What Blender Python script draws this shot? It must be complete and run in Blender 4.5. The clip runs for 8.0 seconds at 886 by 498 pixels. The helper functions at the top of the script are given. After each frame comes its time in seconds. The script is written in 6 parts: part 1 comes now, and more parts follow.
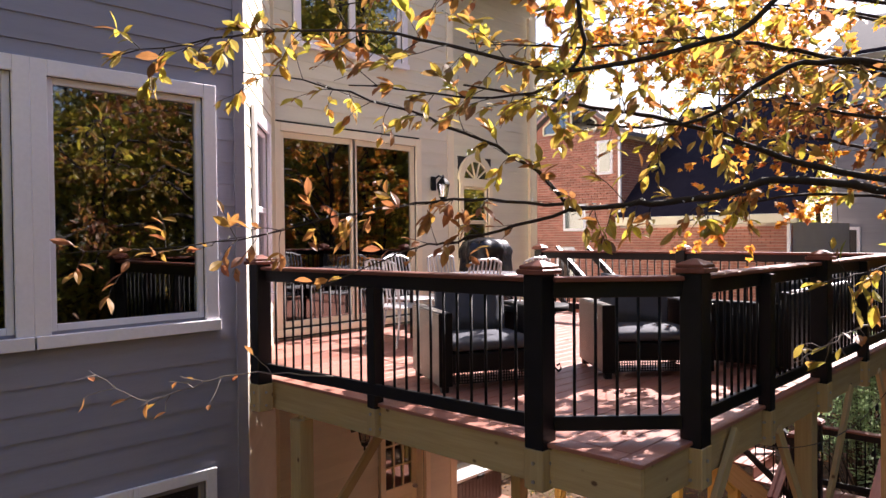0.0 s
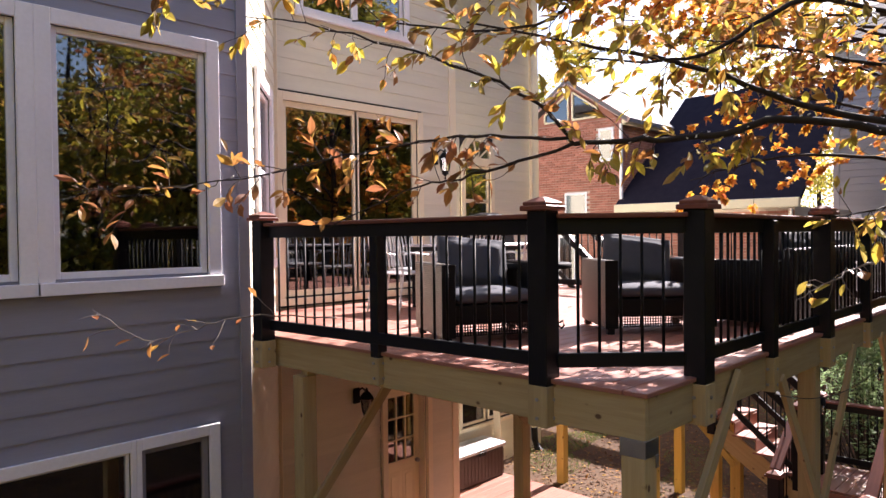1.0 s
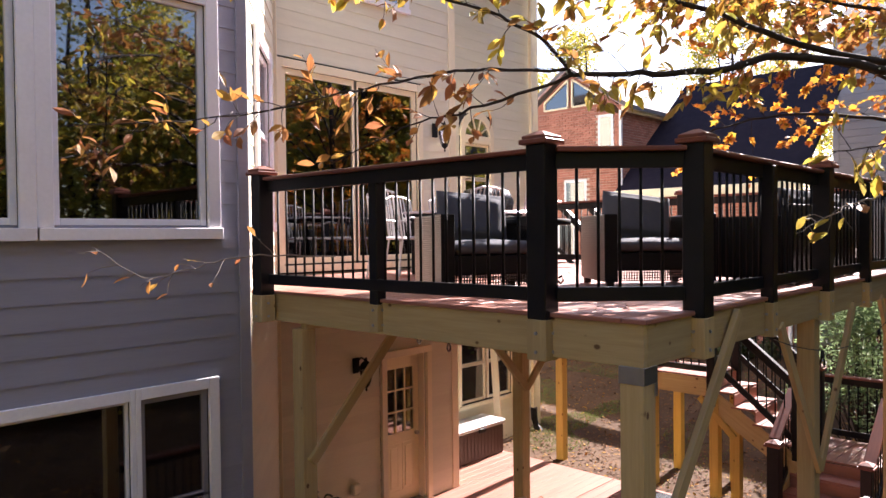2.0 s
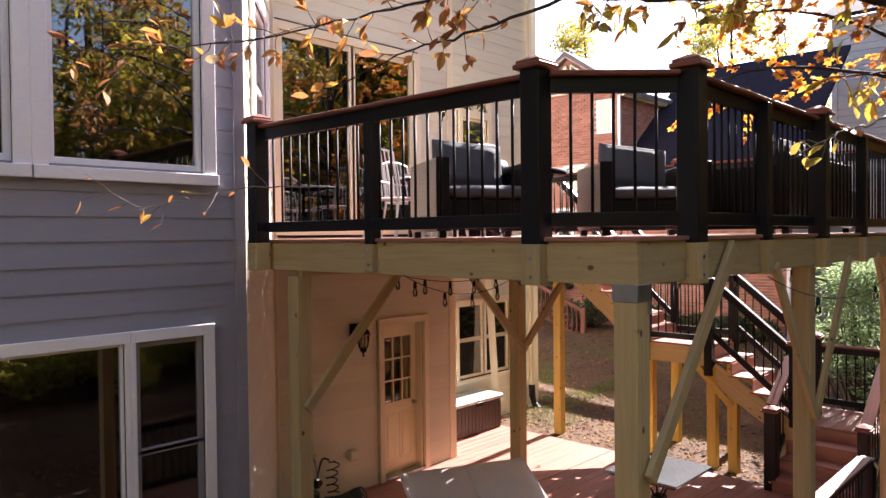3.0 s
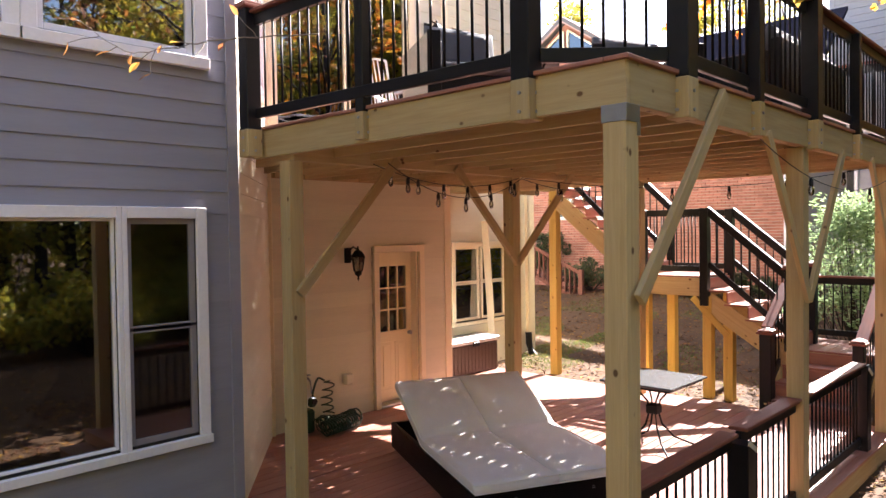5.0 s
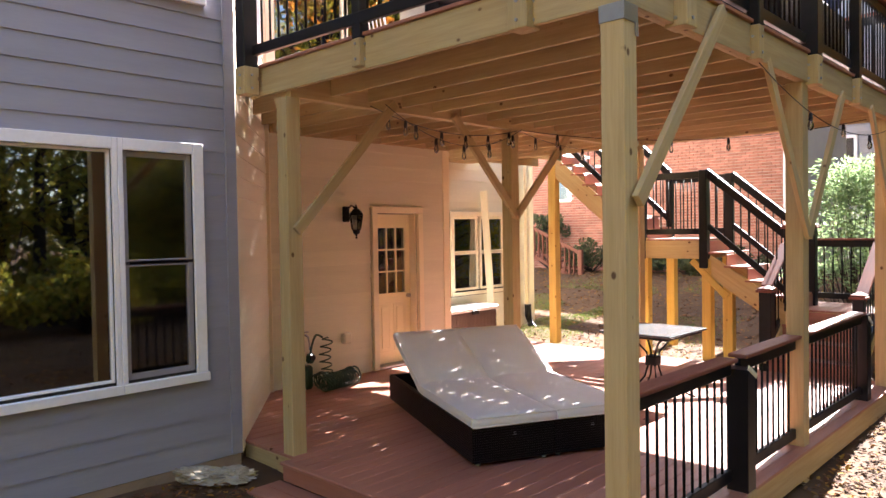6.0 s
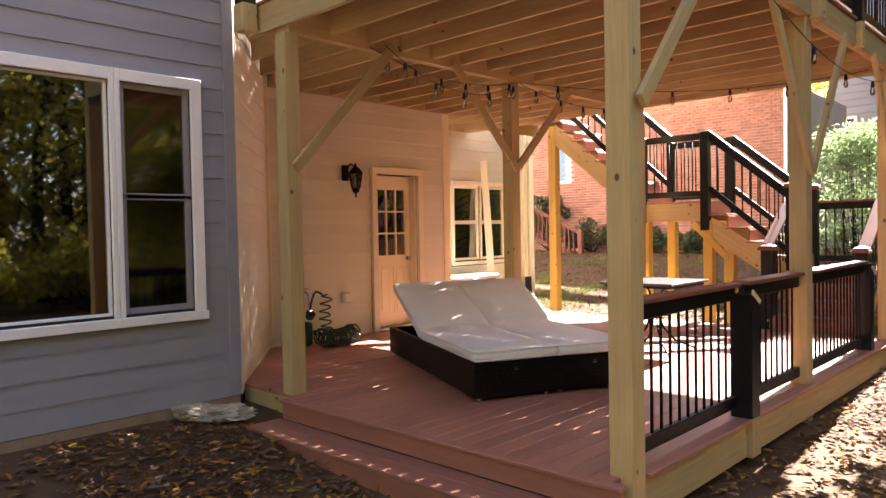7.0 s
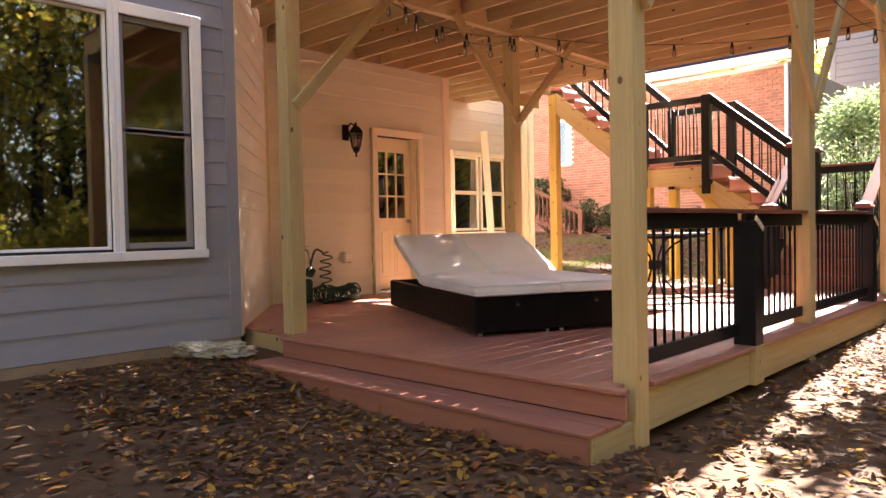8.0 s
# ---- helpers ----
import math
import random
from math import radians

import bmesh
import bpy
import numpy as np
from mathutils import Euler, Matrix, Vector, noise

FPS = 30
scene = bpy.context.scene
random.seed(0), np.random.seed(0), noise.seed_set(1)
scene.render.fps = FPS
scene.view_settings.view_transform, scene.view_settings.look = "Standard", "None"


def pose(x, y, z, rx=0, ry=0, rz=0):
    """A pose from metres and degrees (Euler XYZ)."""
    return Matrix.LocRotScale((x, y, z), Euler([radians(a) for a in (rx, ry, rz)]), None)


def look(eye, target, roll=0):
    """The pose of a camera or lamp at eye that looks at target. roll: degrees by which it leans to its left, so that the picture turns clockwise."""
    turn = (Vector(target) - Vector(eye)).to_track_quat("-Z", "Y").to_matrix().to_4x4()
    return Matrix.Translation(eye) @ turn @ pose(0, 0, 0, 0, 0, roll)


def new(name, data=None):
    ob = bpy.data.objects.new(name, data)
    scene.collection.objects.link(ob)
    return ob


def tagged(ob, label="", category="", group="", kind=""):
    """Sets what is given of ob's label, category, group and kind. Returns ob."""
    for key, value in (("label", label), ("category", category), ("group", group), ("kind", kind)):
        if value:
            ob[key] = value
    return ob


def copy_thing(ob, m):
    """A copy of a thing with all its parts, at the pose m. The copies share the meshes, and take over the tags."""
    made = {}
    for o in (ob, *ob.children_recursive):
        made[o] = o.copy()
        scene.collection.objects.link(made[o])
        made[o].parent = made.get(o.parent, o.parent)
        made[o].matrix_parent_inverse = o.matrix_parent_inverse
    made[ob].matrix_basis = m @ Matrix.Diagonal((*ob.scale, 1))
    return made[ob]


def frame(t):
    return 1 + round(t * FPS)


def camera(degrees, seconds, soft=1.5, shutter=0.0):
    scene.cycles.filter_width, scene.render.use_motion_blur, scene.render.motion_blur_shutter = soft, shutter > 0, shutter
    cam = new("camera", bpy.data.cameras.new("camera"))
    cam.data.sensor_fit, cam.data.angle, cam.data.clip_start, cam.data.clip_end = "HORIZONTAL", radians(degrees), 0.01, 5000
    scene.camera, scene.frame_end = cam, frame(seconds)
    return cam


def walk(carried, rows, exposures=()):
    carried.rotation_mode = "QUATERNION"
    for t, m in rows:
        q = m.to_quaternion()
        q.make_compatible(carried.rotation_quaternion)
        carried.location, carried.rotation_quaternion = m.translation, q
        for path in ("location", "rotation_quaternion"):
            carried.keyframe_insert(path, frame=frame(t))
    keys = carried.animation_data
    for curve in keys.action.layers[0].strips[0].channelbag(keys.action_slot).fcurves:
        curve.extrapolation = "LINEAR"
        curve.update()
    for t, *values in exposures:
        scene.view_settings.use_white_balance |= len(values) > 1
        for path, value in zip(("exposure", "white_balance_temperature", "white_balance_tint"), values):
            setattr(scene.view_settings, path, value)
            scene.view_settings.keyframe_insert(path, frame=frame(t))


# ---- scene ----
cam = camera(63.73, 8.0)
ROWS = [
    (0.0, -0.014, 0.000, 4.492, 88.94, 0.55, -46.36),
    (0.5, -0.023, 0.007, 4.302, 88.96, 0.64, -46.31),
    (1.0, -0.034, 0.008, 4.121, 88.95, 0.63, -46.29),
    (1.5, -0.039, 0.007, 3.939, 88.93, 0.63, -46.29),
    (3.0, -0.020, -0.022, 3.295, 88.94, 0.62, -46.32),
    (3.5, -0.005, -0.041, 3.075, 88.86, 0.63, -46.30),
    (4.0, -0.001, -0.053, 2.843, 88.80, 0.73, -46.33),
    (4.5, 0.003, -0.059, 2.609, 88.72, 0.79, -46.36),
    (6.0, 0.030, -0.052, 1.836, 88.62, 0.94, -46.39),
    (6.5, 0.041, -0.031, 1.593, 88.57, 1.02, -46.42),
    (7.0, 0.046, -0.013, 1.326, 88.52, 1.09, -46.44),
    (7.5, 0.047, 0.004, 1.081, 88.46, 1.12, -46.44),
    (8.0, 0.046, 0.012, 0.832, 88.42, 1.14, -46.44),
]
walk(cam, [(t, pose(*place)) for t, *place in ROWS], [(0.0, 1.95, 6150, 22), (1.5, 2.2, 6150, 22), (3.0, 2.48, 6200, 21), (4.5, 2.92, 6200, 18), (6.0, 3.5, 6000, 14), (6.5, 3.6, 6000, 14), (7.0, 3.48, 6500, 17), (8.0, 3.65, 6700, 20)])

# ---- light ----
SUN_EL, SUN_AZ = 36.5, 3.0  # degrees above the horizon; degrees from +x towards +y
world = bpy.data.worlds.new("sky")
scene.world = world
world.use_nodes = True
wn = world.node_tree.nodes
sky = wn.new("ShaderNodeTexSky")
sky.sky_type = "NISHITA"
sky.sun_disc = False
sky.sun_elevation = radians(SUN_EL)
sky.sun_rotation = radians(90 - SUN_AZ)
sky.air_density, sky.dust_density = 1.0, 1.5
wn["Background"].inputs["Strength"].default_value = 0.062
world.node_tree.links.new(sky.outputs[0], wn["Background"].inputs["Color"])
sun_data = bpy.data.lights.new("sun", "SUN")
sun_data.energy, sun_data.angle, sun_data.color = 5.0, radians(0.3), (1.0, 0.93, 0.82)
sun_lamp = new("sun", sun_data)
to_sun = Vector((math.cos(radians(SUN_EL)) * math.cos(radians(SUN_AZ)), math.cos(radians(SUN_EL)) * math.sin(radians(SUN_AZ)), math.sin(radians(SUN_EL))))
sun_lamp.matrix_world = look(to_sun * 60, (0, 0, 0))

# ---- materials ----


def material(name, base, second=None, rough=0.6, metal=0.0, scale=(6, 6, 6), fine=40.0, bump=0.15, vary=0.12, spec=0.5, stain=0.3, by_object=True, coords="Object"):
    """A procedural surface: two base colours mixed by coarse noise, fine grain, a tone per object, and fine relief."""
    m = bpy.data.materials.new(name)
    m.use_nodes = True
    nt = m.node_tree
    n, l = nt.nodes, nt.links
    b = n["Principled BSDF"]
    b.inputs["Metallic"].default_value = metal
    b.inputs["Specular IOR Level"].default_value = spec
    second = second or tuple(c * 0.75 for c in base)
    tc = n.new("ShaderNodeTexCoord")
    mp = n.new("ShaderNodeMapping")
    mp.inputs["Scale"].default_value = scale
    l.new(tc.outputs[coords], mp.inputs["Vector"])
    info = n.new("ShaderNodeObjectInfo")
    shift = n.new("ShaderNodeVectorMath")
    shift.operation = "MULTIPLY_ADD"
    comb = n.new("ShaderNodeCombineXYZ")
    for k in range(3):
        l.new(info.outputs["Random"], comb.inputs[k])
    l.new(comb.outputs[0], shift.inputs[0])
    shift.inputs[1].default_value = (37.0, 91.0, 53.0)
    l.new(mp.outputs[0], shift.inputs[2])
    big = n.new("ShaderNodeTexNoise")
    big.inputs["Scale"].default_value = 1.0
    big.inputs["Detail"].default_value = 6.0
    big.inputs["Roughness"].default_value = 0.62
    small = n.new("ShaderNodeTexNoise")
    small.inputs["Scale"].default_value = fine
    small.inputs["Detail"].default_value = 4.0
    l.new(shift.outputs[0], big.inputs["Vector"])
    l.new(shift.outputs[0], small.inputs["Vector"])
    ramp = n.new("ShaderNodeMapRange")
    ramp.inputs["From Min"].default_value, ramp.inputs["From Max"].default_value = 0.35, 0.68
    l.new(big.outputs["Fac"], ramp.inputs["Value"])
    mix = n.new("ShaderNodeMix")
    mix.data_type = "RGBA"
    mix.inputs["A"].default_value, mix.inputs["B"].default_value = (*base, 1), (*second, 1)
    mul = n.new("ShaderNodeMath")
    mul.operation = "MULTIPLY"
    mul.inputs[1].default_value = min(1.0, stain * 2)
    l.new(ramp.outputs[0], mul.inputs[0])
    l.new(mul.outputs[0], mix.inputs["Factor"])
    hsv = n.new("ShaderNodeHueSaturation")
    tone = n.new("ShaderNodeMath")
    tone.operation = "MULTIPLY_ADD"
    tone.inputs[1].default_value = vary * 2 if by_object else 0.0
    tone.inputs[2].default_value = 1.0 - vary if by_object else 1.0
    l.new(info.outputs["Random"], tone.inputs[0])
    grain = n.new("ShaderNodeMath")
    grain.operation = "MULTIPLY_ADD"
    grain.inputs[1].default_value, grain.inputs[2].default_value = 0.5 * vary + 0.12, 1.0 - 0.25 * vary - 0.06
    l.new(small.outputs["Fac"], grain.inputs[0])
    both = n.new("ShaderNodeMath")
    both.operation = "MULTIPLY"
    l.new(tone.outputs[0], both.inputs[0])
    l.new(grain.outputs[0], both.inputs[1])
    l.new(both.outputs[0], hsv.inputs["Value"])
    l.new(mix.outputs["Result"], hsv.inputs["Color"])
    l.new(hsv.outputs[0], b.inputs["Base Color"])
    rr = n.new("ShaderNodeMapRange")
    rr.inputs["To Min"].default_value, rr.inputs["To Max"].default_value = max(0.02, rough - 0.1), min(1, rough + 0.12)
    l.new(small.outputs["Fac"], rr.inputs["Value"])
    l.new(rr.outputs[0], b.inputs["Roughness"])
    if bump:
        bp = n.new("ShaderNodeBump")
        bp.inputs["Strength"].default_value = bump
        bp.inputs["Distance"].default_value = 0.004
        l.new(small.outputs["Fac"], bp.inputs["Height"])
        l.new(bp.outputs[0], b.inputs["Normal"])
    return m


def timber(name, base, second, knots=True, rough=0.7):
    """Sawn timber, grain along the piece's own x, with knots."""
    m = material(name, base, second, rough, 0, (1.6, 34, 34), 5.0, 0.25, 0.14, 0.3, 0.4)
    if not knots:
        return m
    nt = m.node_tree
    n, l = nt.nodes, nt.links
    b = n["Principled BSDF"]
    src = b.inputs["Base Color"].links[0].from_socket
    tc = n.new("ShaderNodeTexCoord")
    info = n.new("ShaderNodeObjectInfo")
    add = n.new("ShaderNodeVectorMath")
    add.operation = "MULTIPLY_ADD"
    add.inputs[1].default_value = (4.2, 6.0, 6.0)
    l.new(tc.outputs["Object"], add.inputs[0])
    comb = n.new("ShaderNodeCombineXYZ")
    sc = n.new("ShaderNodeMath")
    sc.operation = "MULTIPLY"
    sc.inputs[1].default_value = 71.0
    l.new(info.outputs["Random"], sc.inputs[0])
    for k in range(3):
        l.new(sc.outputs[0], comb.inputs[k])
    l.new(comb.outputs[0], add.inputs[2])
    vor = n.new("ShaderNodeTexVoronoi")
    vor.inputs["Scale"].default_value = 1.0
    l.new(add.outputs[0], vor.inputs["Vector"])
    rmp = n.new("ShaderNodeMapRange")
    rmp.inputs["From Min"].default_value, rmp.inputs["From Max"].default_value = 0.065, 0.11
    rmp.inputs["To Min"].default_value, rmp.inputs["To Max"].default_value = 0.95, 0.0
    l.new(vor.outputs["Distance"], rmp.inputs["Value"])
    mix = n.new("ShaderNodeMix")
    mix.data_type = "RGBA"
    mix.inputs["B"].default_value = (base[0] * 0.25, base[1] * 0.17, base[2] * 0.15, 1)
    l.new(src, mix.inputs["A"])
    l.new(rmp.outputs[0], mix.inputs["Factor"])
    l.new(mix.outputs["Result"], b.inputs["Base Color"])
    return m


def pane_material(name, tint, rough=0.02, see=0.12):
    """Window glass: a mirror-like face over a dim view inside."""
    m = bpy.data.materials.new(name)
    m.use_nodes = True
    n, l = m.node_tree.nodes, m.node_tree.links
    out = n["Material Output"]
    n.remove(n["Principled BSDF"])
    gloss = n.new("ShaderNodeBsdfGlossy")
    gloss.inputs["Roughness"].default_value = rough
    gloss.inputs["Color"].default_value = (0.9, 0.9, 0.9, 1)
    clear = n.new("ShaderNodeBsdfTransparent")
    clear.inputs["Color"].default_value = (*tint, 1)
    mx = n.new("ShaderNodeMixShader")
    fr = n.new("ShaderNodeFresnel")
    fr.inputs["IOR"].default_value = 2.9
    wave = n.new("ShaderNodeTexNoise")
    wave.inputs["Scale"].default_value = 1.2
    bp = n.new("ShaderNodeBump")
    bp.inputs["Strength"].default_value = 0.02
    l.new(wave.outputs["Fac"], bp.inputs["Height"])
    l.new(bp.outputs[0], gloss.inputs["Normal"])
    l.new(fr.outputs[0], mx.inputs["Fac"])
    l.new(clear.outputs[0], mx.inputs[1])
    l.new(gloss.outputs[0], mx.inputs[2])
    l.new(mx.outputs[0], out.inputs["Surface"])
    return m


def leaf_material(name, cols, trans=0.5, rough=0.5, spec=0.5):
    """Thin leaves, each its own tone between the colours, letting light through."""
    m = bpy.data.materials.new(name)
    m.use_nodes = True
    n, l = m.node_tree.nodes, m.node_tree.links
    out = n["Material Output"]
    n.remove(n["Principled BSDF"])
    geo = n.new("ShaderNodeNewGeometry")
    ramp = n.new("ShaderNodeValToRGB")
    el = ramp.color_ramp.elements
    el[0].color, el[-1].color = (*cols[0], 1), (*cols[-1], 1)
    for i, c in enumerate(cols[1:-1]):
        el.new((i + 1) / (len(cols) - 1)).color = (*c, 1)
    l.new(geo.outputs["Random Per Island"], ramp.inputs["Fac"])
    d = n.new("ShaderNodeBsdfPrincipled")
    d.inputs["Roughness"].default_value = rough
    d.inputs["Specular IOR Level"].default_value = spec
    t = n.new("ShaderNodeBsdfTranslucent")
    mx = n.new("ShaderNodeMixShader")
    mx.inputs["Fac"].default_value = trans
    l.new(ramp.outputs[0], d.inputs["Base Color"])
    l.new(ramp.outputs[0], t.inputs["Color"])
    l.new(d.outputs[0], mx.inputs[1])
    l.new(t.outputs[0], mx.inputs[2])
    l.new(mx.outputs[0], out.inputs["Surface"])
    return m


PINE = timber("treated_pine", (0.52, 0.40, 0.21), (0.42, 0.30, 0.14))
PINE_RED = timber("joist_pine", (0.50, 0.385, 0.21), (0.40, 0.29, 0.145))
PINE_YELLOW = timber("yellow_pine", (0.66, 0.47, 0.13), (0.56, 0.37, 0.09))
DECKING = material("red_brown_decking", (0.36, 0.155, 0.112), (0.28, 0.115, 0.083), 0.43, 0, (1.5, 18, 18), 6, 0.2, 0.12, 0.4, 0.35)
RAILCAP = material("red_brown_cap", (0.22, 0.075, 0.05), (0.15, 0.05, 0.035), 0.5, 0, (2, 20, 20), 6, 0.12, 0.1, 0.35, 0.35)
BLACK = material("black_composite", (0.006, 0.006, 0.008), (0.011, 0.010, 0.013), 0.42, 0, (3, 10, 10), 20, 0.08, 0.1, 0.28, 0.3)
BLACK_METAL = material("black_metal", (0.008, 0.008, 0.009), (0.012, 0.012, 0.012), 0.62, 0.0, (5, 5, 5), 30, 0.04, 0.05, 0.15, 0.2)
SIDING_GREY = material("grey_siding_paint", (0.29, 0.283, 0.345), (0.255, 0.25, 0.305), 0.55, 0, (0.8, 3, 9), 14, 0.12, 0.03, 0.4, 0.4)
SIDING_TAN = material("greige_siding_paint", (0.72, 0.68, 0.54), (0.65, 0.61, 0.48), 0.6, 0, (0.8, 3, 9), 14, 0.12, 0.03, 0.35, 0.4)
WHITE = material("white_trim_paint", (0.87, 0.84, 0.88), (0.80, 0.77, 0.80), 0.45, 0, (2, 2, 2), 18, 0.06, 0.03, 0.4, 0.3)
CREAM = material("cream_trim_paint", (0.82, 0.73, 0.54), (0.76, 0.67, 0.48), 0.5, 0, (2, 2, 2), 18, 0.06, 0.03, 0.4, 0.3)
SCREEN_FRAME = material("grey_sash_frame", (0.28, 0.25, 0.27), (0.23, 0.21, 0.22), 0.5, 0, (3, 3, 3), 18, 0.05, 0.03, 0.4, 0.3)
GLASS = pane_material("window_glass", (0.35, 0.37, 0.36))
GLASS_DIM = pane_material("screened_glass", (0.12, 0.12, 0.13), 0.05)
# near-black colour that stands in for the shade inside the rooms
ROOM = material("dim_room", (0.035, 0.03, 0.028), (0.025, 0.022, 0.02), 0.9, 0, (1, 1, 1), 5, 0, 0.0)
SOIL = material("leafy_soil", (0.115, 0.066, 0.036), (0.068, 0.038, 0.022), 0.95, 0, (1.2, 1.2, 1.2), 22, 0.8, 0.0, 0.2, 0.5)
GRASS_GROUND = material("thin_lawn", (0.13, 0.10, 0.05), (0.09, 0.12, 0.03), 0.95, 0, (0.8, 0.8, 0.8), 25, 0.8, 0.0, 0.2, 0.5)
BRICK = material("red_brick", (0.42, 0.19, 0.14), (0.35, 0.15, 0.11), 0.8, 0, (2, 2, 2), 14, 0.3, 0.16, 0.3, 0.4)
MORTAR = material("mortar", (0.56, 0.47, 0.41), (0.50, 0.41, 0.36), 0.9, 0, (3, 3, 3), 20, 0.3, 0.0)
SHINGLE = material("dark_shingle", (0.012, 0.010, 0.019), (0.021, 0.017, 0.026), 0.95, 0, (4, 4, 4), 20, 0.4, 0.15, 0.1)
# shingle of the sunny roof, the sunlight put into its paler colour
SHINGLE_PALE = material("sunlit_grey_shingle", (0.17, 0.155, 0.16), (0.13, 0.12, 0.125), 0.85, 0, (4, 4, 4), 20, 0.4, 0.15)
STEEL = material("galvanised_steel", (0.42, 0.42, 0.43), (0.33, 0.33, 0.34), 0.4, 0.9, (8, 8, 8), 20, 0.1, 0.1)
CONCRETE = material("foundation_concrete", (0.33, 0.24, 0.18), (0.24, 0.17, 0.12), 0.9, 0, (3, 3, 3), 20, 0.4, 0.0, 0.2, 0.5)

# ---- building helpers ----


def box_bm(sx, sy, sz, bevel=0.0, at=(0, 0, 0), bm=None):
    bm = bm or bmesh.new()
    made = bmesh.ops.create_cube(bm, size=1.0, matrix=Matrix.Translation(at) @ Matrix.Diagonal((sx, sy, sz, 1)))
    if bevel:
        edges = list({e for v in made["verts"] for e in v.link_edges})
        bmesh.ops.bevel(bm, geom=edges, offset=bevel, segments=1, affect="EDGES", profile=0.5)
    return bm


def span_bm(lo, hi, bevel=0.0, bm=None):
    """A box between two corners."""
    lo, hi = Vector(lo), Vector(hi)
    return box_bm(*(hi - lo), bevel, (lo + hi) / 2, bm)


def cyl_bm(r, h, n=16, r2=None, at=(0, 0, 0), bm=None, turn=None):
    bm = bm or bmesh.new()
    m = Matrix.Translation(at) @ (turn or Matrix()) @ Matrix.Translation((0, 0, h / 2))
    bmesh.ops.create_cone(bm, cap_ends=True, segments=n, radius1=r, radius2=r if r2 is None else r2, depth=h, matrix=m)
    return bm


def lathe_bm(profile, n=16, bm=None):
    """A turned form: (radius, height) rows."""
    bm = bm or bmesh.new()
    rings = []
    for r, z in profile:
        rings.append([bm.verts.new((r * math.cos(2 * math.pi * k / n), r * math.sin(2 * math.pi * k / n), z)) for k in range(n)])
    for a, b in zip(rings, rings[1:]):
        for k in range(n):
            bm.faces.new((a[k], a[(k + 1) % n], b[(k + 1) % n], b[k]))
    bm.faces.new(list(reversed(rings[0])))
    bm.faces.new(rings[-1])
    return bm


def tube_bm(points, r, n=8, bm=None, r2=None):
    """A round bar along points, tapering to r2."""
    bm = bm or bmesh.new()
    pts = [Vector(p) for p in points]
    r2 = r if r2 is None else r2
    rings = []
    up = Vector((0.13, 0.31, 0.94)).normalized()
    for i, p in enumerate(pts):
        d = (pts[min(i + 1, len(pts) - 1)] - pts[max(i - 1, 0)]).normalized()
        u = d.cross(up)
        if u.length < 0.05:
            u = d.cross(Vector((1, 0, 0)))
        u.normalize()
        v = d.cross(u)
        rad = r + (r2 - r) * i / max(1, len(pts) - 1)
        rings.append([bm.verts.new(p + rad * (math.cos(2 * math.pi * k / n) * u + math.sin(2 * math.pi * k / n) * v)) for k in range(n)])
    for a, b in zip(rings, rings[1:]):
        for k in range(n):
            bm.faces.new((a[k], b[k], b[(k + 1) % n], a[(k + 1) % n]))
    bm.faces.new(rings[0])
    bm.faces.new(list(reversed(rings[-1])))
    return bm


def spline(pts, n=6):
    """A smooth line through points."""
    p = [np.array(q, float) for q in pts]
    p = [2 * p[0] - p[1]] + p + [2 * p[-1] - p[-2]]
    out = []
    for a, b, c, d in zip(p, p[1:], p[2:], p[3:]):
        for k in range(n):
            t = k / n
            out.append(0.5 * (2 * b + (c - a) * t + (2 * a - 5 * b + 4 * c - d) * t * t + (3 * b - a - 3 * c + d) * t ** 3))
    out.append(p[-2])
    return out


def mesh_of(name, bm, mat, smooth=False):
    bmesh.ops.recalc_face_normals(bm, faces=bm.faces)
    me = bpy.data.meshes.new(name)
    bm.to_mesh(me)
    bm.free()
    if smooth:
        for p in me.polygons:
            p.use_smooth = True
    me.materials.append(mat)
    return me


WORLD = {}


def put(name, me, parent=None, m=None, label="", kind=""):
    """A mesh as an object at the world pose m, under parent."""
    ob = new(name, me)
    m = m if m is not None else Matrix()
    ob.matrix_basis = m
    WORLD[ob] = m
    if parent is not None:
        ob.parent = parent
        ob.matrix_parent_inverse = WORLD[parent].inverted()
    return tagged(ob, label=label, kind=kind)


def part(name, bm, mat, parent=None, label="", m=None, smooth=False, kind=""):
    return put(name, mesh_of(name, bm, mat, smooth), parent, m, label, kind)


def thing(name, at, label, category, group="", kind="", rz=0.0):
    ob = new(name)
    m = pose(*at, 0, 0, rz)
    ob.matrix_basis = m
    WORLD[ob] = m
    ob.empty_display_size = 0.1
    return tagged(ob, label, category, group, kind)


def along(a, b, roll=0.0):
    """The pose of a bar from a to b: its x runs along, its z stays as upright as it can."""
    a, b = Vector(a), Vector(b)
    x = (b - a).normalized()
    up = Vector((0, 0, 1)) if abs(x.z) < 0.99 else Vector((0, 1, 0))
    y = up.cross(x).normalized()
    z = x.cross(y)
    m = Matrix((x, y, z)).transposed().to_4x4()
    return Matrix.Translation((a + b) / 2) @ m @ pose(0, 0, 0, roll)


def beam(name, a, b, w, h, mat, parent=None, bevel=0.004, label="", roll=0.0, kind=""):
    """A bar from a to b, w across and h high, its grain along it."""
    L = (Vector(b) - Vector(a)).length
    return part(name, box_bm(L, w, h, bevel), mat, parent, label, along(a, b, roll), kind=kind)


